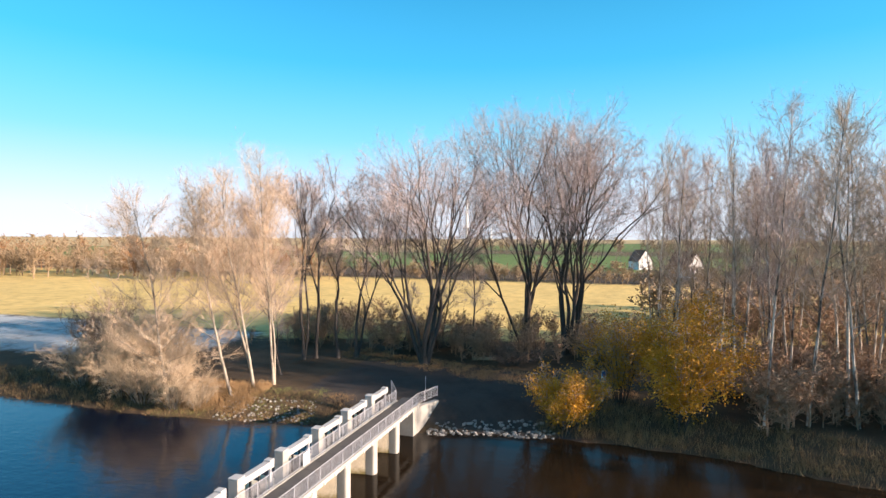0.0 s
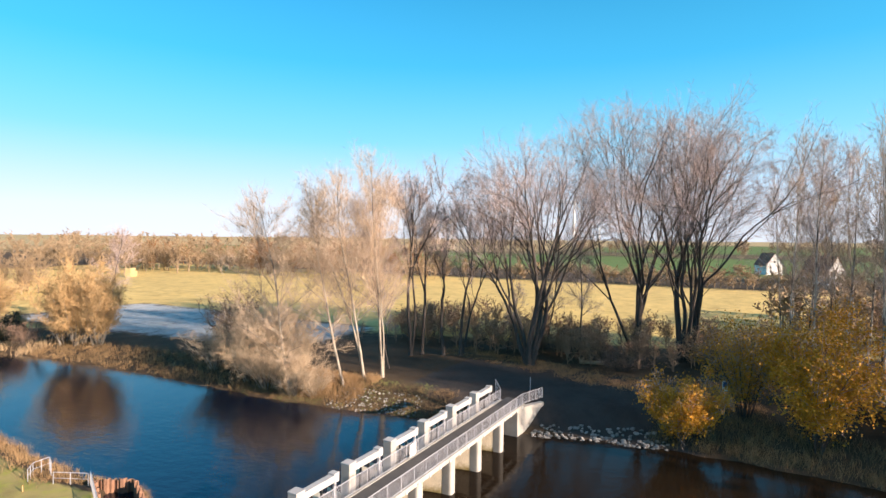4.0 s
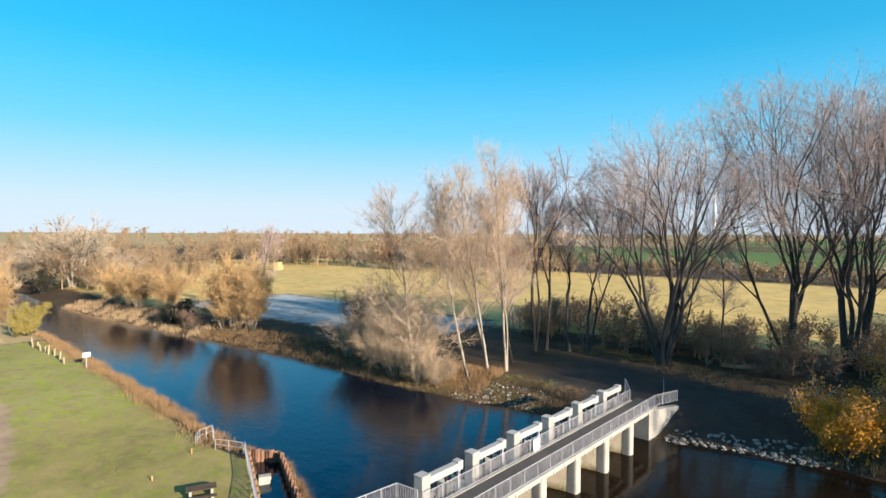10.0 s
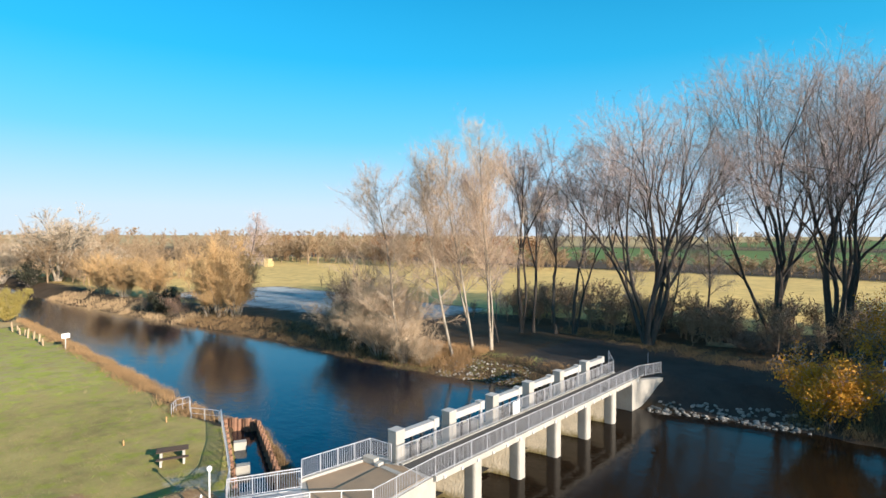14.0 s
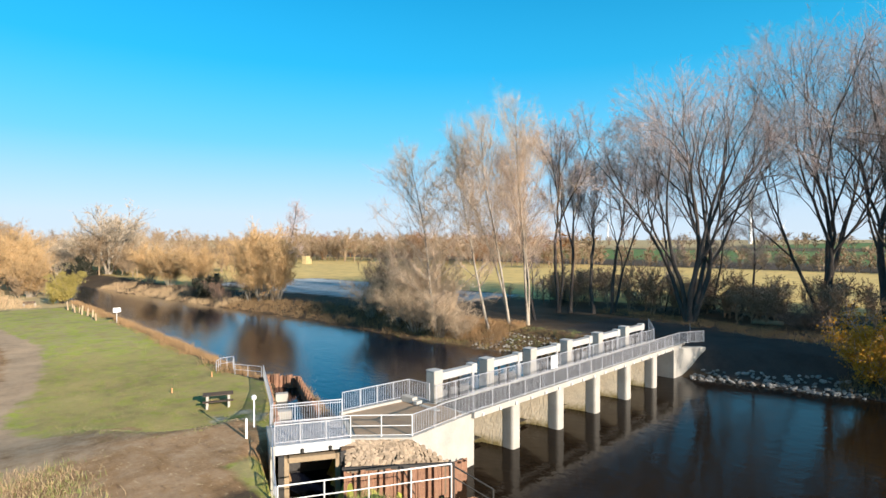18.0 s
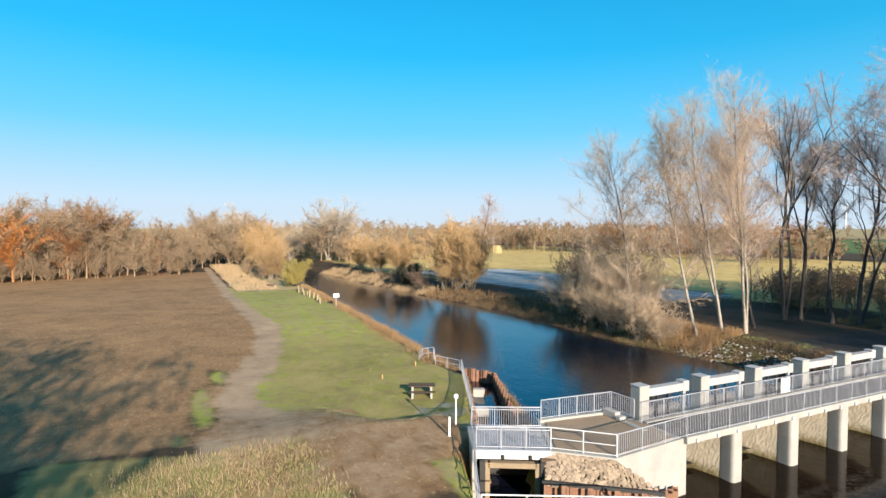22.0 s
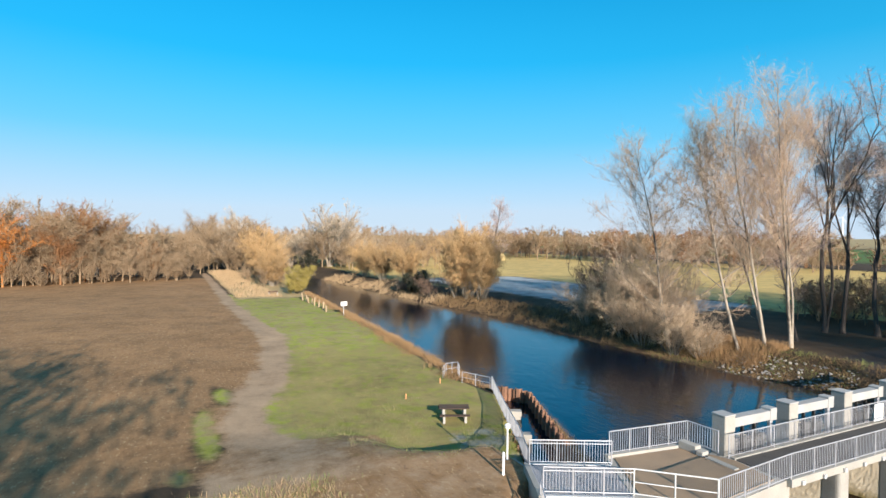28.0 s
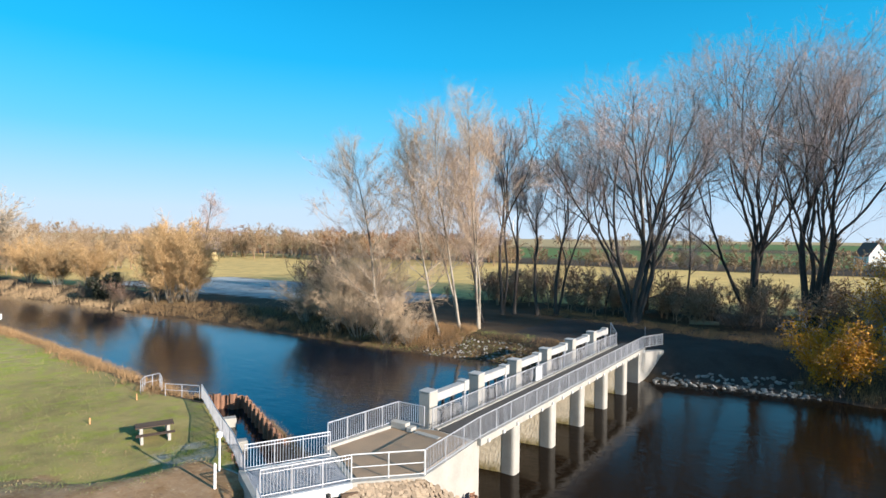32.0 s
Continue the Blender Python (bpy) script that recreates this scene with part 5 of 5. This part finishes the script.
for f in (0.16, 0.38, 0.6, 0.8):
    c = CHANNEL[0].lerp(CHANNEL[1], f)
    baf = thing("baffle", (c.x, c.y, -0.7), math.atan2(-9.4, 19.1), "pale concrete baffle in the fish pass", "baffle", "baffles of the fish pass")
    bm = bmesh.new()
    box(bm, -0.32, 0.32, -1.15, -0.2, 0, 1.6, 0.04)
    part("slab", bm, CONCRETE, baf)

# ---- stones ----


def stone_meshes(n, mat, seed, fine_=1):
    out = []
    for k in range(n):
        r = random.Random(seed + k)
        bm = bmesh.new()
        bmesh.ops.create_icosphere(bm, subdivisions=fine_, radius=0.5)
        for v in bm.verts:
            v.co *= r.uniform(0.72, 1.15) if fine_ == 1 else r.uniform(0.9, 1.07)
            v.co.z *= 0.7
        me = bpy.data.meshes.new("stone")
        bm.to_mesh(me)
        bm.free()
        me.materials.append(mat)
        out.append(me)
    return out


PALES, GREYS, COBBLES = stone_meshes(6, STONE, 3), stone_meshes(6, STONE_GREY, 30), stone_meshes(6, STONE, 60, 2)


def turned(r, face):
    """Any way up, or flat on a slope with that normal."""
    if face is None:
        return Euler((r.uniform(-0.5, 0.5), r.uniform(-0.5, 0.5), r.uniform(0, 6.3))).to_quaternion()
    return Vector(face).to_track_quat("Z", "Y") @ Euler((r.uniform(-0.1, 0.1), r.uniform(-0.1, 0.1), r.uniform(0, 6.3))).to_quaternion()


def riprap(places, meshes, size, label, group="stone banks", seed=1, flat=1.0, face=None):
    """Loose stones, each its own piece; places give x, y, z."""
    r = random.Random(seed)
    ob = thing("riprap", places[0], 0, label, "stones", group)
    o = Vector(places[0])
    for k, p in enumerate(places):
        st = new("stone", meshes[k % len(meshes)])
        st.parent = ob
        s = size * r.uniform(0.55, 1.35)
        st.matrix_basis = Matrix.LocRotScale(Vector(p) - o, turned(r, face), (s * r.uniform(0.8, 1.3), s, s * flat * r.uniform(0.7, 1.0)))
    return ob


rr = random.Random(8)
up_far = [(x, y, ground_z(x, y) + 0.05) for x, y in ((rr.uniform(-23, -12), rr.uniform(0, 4.2)) for _ in range(230)) for y in (y + float(line(FAR, x)) - 0.2,)]
riprap(up_far, GREYS, 0.28, "loose pale grey stones on the far bank above the weir", seed=2)
dn_far = [(x, y, ground_z(x, y) + 0.05) for x, v in ((rr.uniform(1.0, 14), rr.uniform(0, 1)) for _ in range(260)) for y in (float(line(FAR, x)) - 0.4 + v * v * 2.6,)]
riprap(dn_far, GREYS, 0.42, "loose grey stones on the far bank below the weir", seed=3)
rev = []
for i in range(15):
    for j in range(22):
        f, g = (j + 0.5 * (i % 2) + rr.uniform(-0.22, 0.22)) / 22, (i + rr.uniform(-0.22, 0.22)) / 14
        a, c = between((-1.75, -11.2), (0.45, -8.8), f), between((-0.75, -11.75), (2.0, -7.5), f)
        p = between(a, c, g)
        rev.append((*p, 2.915 - 1.1 * g + rr.uniform(-0.012, 0.012)))
riprap(rev, COBBLES, 0.2, "pale stone pitching set in mortar below the platform", seed=4, flat=0.11, face=(0.578, -0.408, 0.707))
bm = bmesh.new()
lo = [(-1.9, -11.3, 2.88), (0.5, -8.75, 2.88), (1.8, -7.62, 1.8), (-1.1, -11.68, 1.8)]
vs = [bm.verts.new(p) for p in lo] + [bm.verts.new((p[0], p[1], 0.2)) for p in lo]
bm.faces.new(vs[:4])
for i in range(4):
    bm.faces.new((vs[i], vs[(i + 1) % 4], vs[4 + (i + 1) % 4], vs[4 + i]))
bmesh.ops.recalc_face_normals(bm, faces=bm.faces[:])
tagged(part("mortar_slope", bm, MORTAR), "brown mortar slope under the stone pitching", "slope", kind="structure")
near_rocks = [(rr.uniform(3.0, 6.4), rr.uniform(-9.3, -7.2), 0) for _ in range(55)]
riprap([(x, y, ground_z(x, y) + 0.08) for x, y, _ in near_rocks], PALES, 0.42, "rough brown-grey rocks at the outlet", seed=5)

# ---- things on the lawn ----
table = thing("picnic_table", (-17.7, -10.9, ground_z(-17.7, -10.9)), math.atan2(1.4, 0.6), "dark wooden picnic table with benches on pale concrete legs", "table")
for yb in (-0.32, 0.0, 0.32):
    bm = bmesh.new()
    box(bm, -1.0, 1.0, yb - 0.15, yb + 0.15, 0.7, 0.76, 0.01)
    part("tabletop_plank", bm, WOOD_DARK, table)
for yb in (-0.95, 0.95):
    for o in (-0.1, 0.1):
        bm = bmesh.new()
        box(bm, -1.0, 1.0, yb + o - 0.09, yb + o + 0.09, 0.42, 0.47, 0.01)
        part("bench_plank", bm, WOOD_DARK, table)
    for xb in (-0.7, 0.7):
        bm = bmesh.new()
        box(bm, xb - 0.08, xb + 0.08, yb - 0.17, yb + 0.17, -0.15, 0.42, 0.02)
        part("bench_leg", bm, CONCRETE, table, "pale concrete leg")
for xb in (-0.7, 0.7):
    bm = bmesh.new()
    box(bm, xb - 0.09, xb + 0.09, -0.4, 0.4, -0.15, 0.7, 0.02)
    part("leg", bm, CONCRETE, table, "pale concrete leg")

bench = thing("bench", (-96.4, -10.6, ground_z(-96.4, -10.6)), 1.6, "dark wooden bench with pale ends on the far lawn", "bench")
bm = bmesh.new()
box(bm, -0.9, 0.9, -0.2, 0.2, 0.42, 0.48, 0.01)
part("seat", bm, WOOD_DARK, bench)
bm = bmesh.new()
box(bm, -0.9, 0.9, 0.22, 0.28, 0.5, 0.95, 0.01)
part("backrest", bm, WOOD_DARK, bench)
for xb in (-0.8, 0.8):
    bm = bmesh.new()
    box(bm, xb - 0.12, xb + 0.12, -0.22, 0.3, -0.1, 0.6, 0.02)
    part("end", bm, CONCRETE, bench, "pale concrete end")

lamp = thing("lamp_post", (-7.7, -13.1, ground_z(-7.7, -13.1)), 0, "slim white post with a small white head beside the footbridge", "lamp")
H = 4.36 - ground_z(-7.7, -13.1)
bm = bmesh.new()
bar(bm, (0, 0, -0.2), (0, 0, H - 0.12), 0.045, 10)
part("pole", bm, WHITE_PAINT, lamp)
bm = bmesh.new()
bar(bm, (0, 0, H - 0.2), (0, 0, H - 0.05), 0.13, 14)
part("head", bm, WHITE_PAINT, lamp)
bm = bmesh.new()
bmesh.ops.create_cone(bm, cap_ends=True, segments=14, radius1=0.15, radius2=0.06, depth=0.08, matrix=Matrix.Translation((0, 0, H - 0.01)))
part("cap", bm, WHITE_PAINT, lamp)


def marker(name, x, y, h, r, mat, label, category, group="", lean=0.0):
    ob = thing(name, (x, y, ground_z(x, y)), 0, label, category, group)
    ob.rotation_euler = (lean, lean * 0.6, 0)
    bm = bmesh.new()
    bar(bm, (0, 0, -0.2), (0, 0, h), r, 8)
    part("shaft", bm, mat, ob)
    bm = bmesh.new()
    bmesh.ops.create_cone(bm, cap_ends=True, segments=8, radius1=r * 1.02, radius2=r * 0.5, depth=r, matrix=Matrix.Translation((0, 0, h + r / 2)))
    part("tip", bm, mat, ob)
    return ob


marker("bollard", -6.3, -14.2, 1.0, 0.06, WHITE_PAINT, "short white marker post at the track", "post")
marker("marker_peg", -23.0, -12.2, 0.36, 0.045, ORANGE_WOOD, "short orange wooden peg in the lawn", "peg", "orange pegs")
marker("marker_peg", -25.9, -8.0, 0.4, 0.045, ORANGE_WOOD, "short orange wooden peg in the lawn", "peg", "orange pegs")
marker("marker_pole", -1.6, 33.0, 1.7, 0.03, GALV, "thin steel pole at the far road", "pole")
rr = random.Random(12)
for i in range(10):
    x = -88 + i * 2.0 + rr.uniform(-0.4, 0.4)
    marker("fence_post", x, -6.9 + 0.06 * i + rr.uniform(-0.3, 0.3), rr.uniform(0.8, 1.4), 0.13, WOOD_PALE, "pale weathered wooden post at the reeds", "post", "old posts along the reeds", rr.uniform(-0.12, 0.12))

sign = thing("water_sign", (-64.7, -5.3, ground_z(-64.7, -5.3)), 0.15, "white rectangular board on a post at the river bank", "sign")
HS = 3.55 - ground_z(-64.7, -5.3)
bm = bmesh.new()
bar(bm, (0, 0, -0.2), (0, 0, HS), 0.05, 8)
part("post", bm, WHITE_STEEL, sign)
bm = bmesh.new()
box(bm, 0.05, 0.09, -0.5, 0.5, HS - 0.4, HS + 0.22, 0.02)
part("panel", bm, WHITE_PAINT, sign)

small_sign = thing("path_sign", (18.6, 35.5, ground_z(18.6, 35.5)), 0.9, "small blue and white sign on a post among the shrubs", "sign")
bm = bmesh.new()
bar(bm, (0, 0, -0.2), (0, 0, 3.6), 0.04, 8)
part("post", bm, GALV, small_sign)
bm = bmesh.new()
box(bm, -0.4, 0.4, -0.06, -0.02, 2.5, 3.6, 0.02)
part("panel", bm, WHITE_PAINT, small_sign)
bm = bmesh.new()
box(bm, -0.3, 0.3, -0.068, -0.062, 3.0, 3.5)
part("field", bm, BLUE_PAINT, small_sign, "blue field")

log = thing("log", (1.0, 52.0, ground_z(1, 52) + 0.25), 0.25, "pale cut log lying at the wood edge", "log")
bm = bmesh.new()
bar(bm, (-1.7, 0, 0), (1.7, 0, 0), 0.28, 12)
part("stem", bm, WOOD_PALE, log)
bm = bmesh.new()
bar(bm, (1.69, 0, 0), (1.72, 0, 0), 0.24, 12)
part("cut_end", bm, STRAW, log, "pale sawn end")

bales = thing("bale_stack", (-217, 116.6, ground_z(-217, 116.6)), 0.5, "stack of square yellow straw bales on the meadow", "bales")
for i in range(3):
    for k in range(4 - (i == 2)):
        bm = bmesh.new()
        box(bm, -1.2, 1.2, -2.6 + k * 1.3, -1.34 + k * 1.3, i * 1.3, i * 1.3 + 1.27, 0.06)
        part("bale", bm, STRAW, bales)


def house(x, y, w, l, eaves, ridge, turn, label):
    ob = thing("house", (x, y, ground_z(x, y)), turn, label, "house", "houses beyond the trees")
    bm = bmesh.new()
    pr = [(-w / 2, 0), (w / 2, 0), (w / 2, eaves), (0, ridge), (-w / 2, eaves)]
    a = [bm.verts.new((px, -l / 2, pz)) for px, pz in pr]
    c = [bm.verts.new((px, l / 2, pz)) for px, pz in pr]
    bm.faces.new(a)
    bm.faces.new(c[::-1])
    for i in range(5):
        bm.faces.new((a[i], c[i], c[(i + 1) % 5], a[(i + 1) % 5]))
    bmesh.ops.recalc_face_normals(bm, faces=bm.faces[:])
    part("wall", bm, WALL_WHITE, ob)
    for s_ in (-1, 1):
        bm = bmesh.new()
        q = [(s_ * (w / 2 + 0.5), eaves - 0.55), (0, ridge + 0.05)]
        v = [bm.verts.new((q[0][0], -l / 2 - 0.3, q[0][1])), bm.verts.new((q[0][0], l / 2 + 0.3, q[0][1])), bm.verts.new((0, l / 2 + 0.3, q[1][1])), bm.verts.new((0, -l / 2 - 0.3, q[1][1]))]
        v += [bm.verts.new((u.co.x, u.co.y, u.co.z + 0.25)) for u in v]
        for f in ((0, 1, 2, 3), (7, 6, 5, 4), (0, 4, 5, 1), (1, 5, 6, 2), (2, 6, 7, 3), (3, 7, 4, 0)):
            bm.faces.new([v[k] for k in f])
        bmesh.ops.recalc_face_normals(bm, faces=bm.faces[:])
        part("roof", bm, ROOF_TILE, ob, "brown tiled roof side")
    for zx, zz in ((-w / 4, 1.2), (w / 4, 1.2), (-w / 4, 4.0), (w / 4, 4.0), (0, 6.6)):
        win = part("window", box(bmesh.new(), zx - 0.55, zx + 0.55, -l / 2 - 0.04, -l / 2 + 0.1, zz, zz + 1.3), WHITE_PAINT, ob, "white window frame")
        part("pane", box(bmesh.new(), zx - 0.45, zx + 0.45, -l / 2 - 0.06, -l / 2 - 0.03, zz + 0.1, zz + 1.2), GLASS_DARK, win)
    bm = bmesh.new()
    box(bm, 0.6, 1.2, -0.3, 0.3, ridge - 1.2, ridge + 1.0)
    part("chimney", bm, ROOF_TILE, ob)
    return ob


house(50.4, 265, 9.5, 13, 5.6, 12.2, 0.75, "white gabled house with a brown roof beyond the trees")
house(31.7, 333, 9, 12, 5.6, 12.0, 0.5, "white gabled house half hidden behind bare trees")


def turbine(x, y, hub, blade, label):
    ob = thing("wind_turbine", (x, y, ground_z(x, y)), math.atan2(-27 - y, 19 - x) + math.pi / 2, label, "wind turbine", "wind turbines on the horizon")
    bm = bmesh.new()
    bmesh.ops.create_cone(bm, cap_ends=True, segments=16, radius1=3.4, radius2=1.9, depth=hub + 4, matrix=Matrix.Translation((0, 0, hub / 2 - 2)))
    part("tower", bm, WHITE_PAINT, ob)
    bm = bmesh.new()
    box(bm, -2.2, 2.2, -4, 5, hub - 1.2, hub + 3.0, 0.8)
    nac = part("nacelle", bm, WHITE_PAINT, ob)
    for k in range(3):
        a = 0.5 + k * 2.0944
        bm = bmesh.new()
        bmesh.ops.create_cone(bm, cap_ends=True, segments=6, radius1=1.3, radius2=0.3, depth=blade, matrix=Matrix.Translation((0, -4.8, hub + 1)) @ Matrix.Rotation(a, 4, "Y") @ Matrix.Translation((0, 0, blade / 2)) @ Matrix.Diagonal((1, 0.3, 1, 1)))
        part("blade", bm, WHITE_PAINT, ob)
    return ob


for az, dist, hub, blade in ((105.5, 1200, 92, 40), (103.0, 2700, 60, 30), (118.1, 2400, 75, 35)):
    turbine(19 + dist * math.cos(radians(az)), -27 + dist * math.sin(radians(az)), hub, blade, "white wind turbine standing still on the horizon")

# ---- reeds, sedge and grass ----


def tuft_field(name, spots, length, radius, material, label, lean=0.35, seed=1):
    """Thin blades at given places, all in one mesh."""
    rng = np.random.default_rng(seed)
    spots = np.asarray(spots)
    z = land(spots[:, 0], spots[:, 1])
    n = len(spots)
    d = unit(np.stack([rng.normal(0, lean, n), rng.normal(0, lean, n), np.ones(n)], -1))
    ob = tri_mesh(name, *spikes(np.stack([spots[:, 0], spots[:, 1], z - 0.05], -1), d, length * rng.uniform(0.5, 1.35, n), np.full(n, radius)), material)
    return tagged(ob, label, "reeds" if "reed" in name else "grass", kind="stuff")


rng = np.random.default_rng(33)


def clumped(n, x0, x1, offset, width, per=14, tight=0.3):
    hx = rng.uniform(x0, x1, n // per)
    hy = offset(hx) + rng.uniform(0, 1, n // per) * width
    k = rng.integers(0, n // per, n)
    return np.stack([hx[k] + rng.normal(0, tight, n), hy[k] + rng.normal(0, tight, n)], -1)


tuft_field("reeds_near_bank", clumped(9000, -104, -26, lambda x: line(NEAR, x) - 3.0, 2.8, per=130, tight=0.75), 0.7, 0.017, REED_RUST, "dry russet reeds along the lawn bank", seed=1)
tuft_field("reeds_near_bank", clumped(16000, -104, -26, lambda x: line(NEAR, x) - 3.4, 3.4, per=50, tight=0.5), 0.55, 0.018, REED_DARK, "dull brown sedge among the reeds", seed=21)
tuft_field("reeds_near_bank", clumped(5000, -26, -9.5, lambda x: line(NEAR, x) - 0.6, 0.8), 0.6, 0.02, REED_DARK, "dull brown sedge below the piles", seed=2)
tuft_field("reeds_far_bank", clumped(5500, -150, -84, lambda x: line(FAR, x) + 0.2, 5.0, per=60, tight=0.8), 1.0, 0.035, REED, "dry yellow reeds on the far bank upstream", seed=3)
tuft_field("sedge_far_bank", clumped(9000, -84, -36, lambda x: line(FAR, x) + 0.3, 6.0), 0.8, 0.025, REED_DARK, "brown sedge on the shaded far bank", seed=4)
tuft_field("sedge_far_bank", clumped(9000, -31, -20, lambda x: line(FAR, x) + 1.5, 6.0), 0.8, 0.02, REED_RUST, "russet dry grass between the poplars", seed=5)
tuft_field("sedge_far_bank", clumped(9000, -36, -9, lambda x: line(FAR, x) + 0.1, 5.5, per=30, tight=0.4), 0.45, 0.018, REED_DARK, "dead stalks on the bank below the poplars", lean=0.8, seed=31)
tuft_field("sedge_far_bank", clumped(5000, -36, -12, lambda x: line(FAR, x) + 0.3, 6.5, per=40, tight=0.5), 0.3, 0.016, BLADE, "green grass tufts on the bank below the poplars", lean=0.6, seed=32)
tuft_field("grass_by_road", clumped(12000, -22, 22, lambda x: 41.5 - 0.28 * x, 6.5, per=40, tight=0.5), 0.5, 0.02, REED_RUST, "dry grass on the bank behind the road", lean=0.6, seed=33)
tuft_field("sedge_far_bank", clumped(12000, 12, 62, lambda x: line(FAR, x) + 0.3, 5.0), 0.9, 0.02, REED_DARK, "brown sedge along the bank below the weir", seed=6)
tuft_field("grass_by_outlet", clumped(9000, 0.9, 9.5, lambda x: -21 + 0 * x, 12.0, tight=0.5), 0.32, 0.012, BLADE, "rough green grass above the outlet", seed=7)
tuft_field("grass_by_outlet", clumped(3000, 0.9, 9.5, lambda x: -21 + 0 * x, 12.5, tight=0.5), 0.4, 0.012, REED, "dry grass stalks above the outlet", seed=8)
tuft_field("grass_on_lawn", clumped(26000, -50, -9, lambda x: line(TRACK_R, x) + 0.6, 10.5, per=8, tight=0.25), 0.13, 0.014, BLADE, "short tufts in the lawn", lean=0.5, seed=15)
tuft_field("grass_on_lawn", clumped(12000, -50, -9, lambda x: line(TRACK_R, x) + 0.6, 10.5, per=30, tight=0.35), 0.12, 0.014, REED, "withered tufts in the lawn", lean=0.6, seed=16)
tuft_field("grass_on_verge", clumped(7000, -10.5, 1, lambda x: -30 + 0 * x, 8.5, tight=0.5), 0.35, 0.014, REED, "withered stalks in the verge", seed=19)
tuft_field("grass_on_verge", clumped(6000, -10.5, 1, lambda x: -30 + 0 * x, 8.5, tight=0.5), 0.3, 0.014, BLADE, "grass verge beside the dirt track", seed=9)
tuft_field("grass_dry", clumped(6000, -180, -94, lambda x: line(TRACK_R, x) + 1.0, 7.0, tight=0.6), 0.9, 0.04, REED, "tall dry grass beside the track", seed=10)
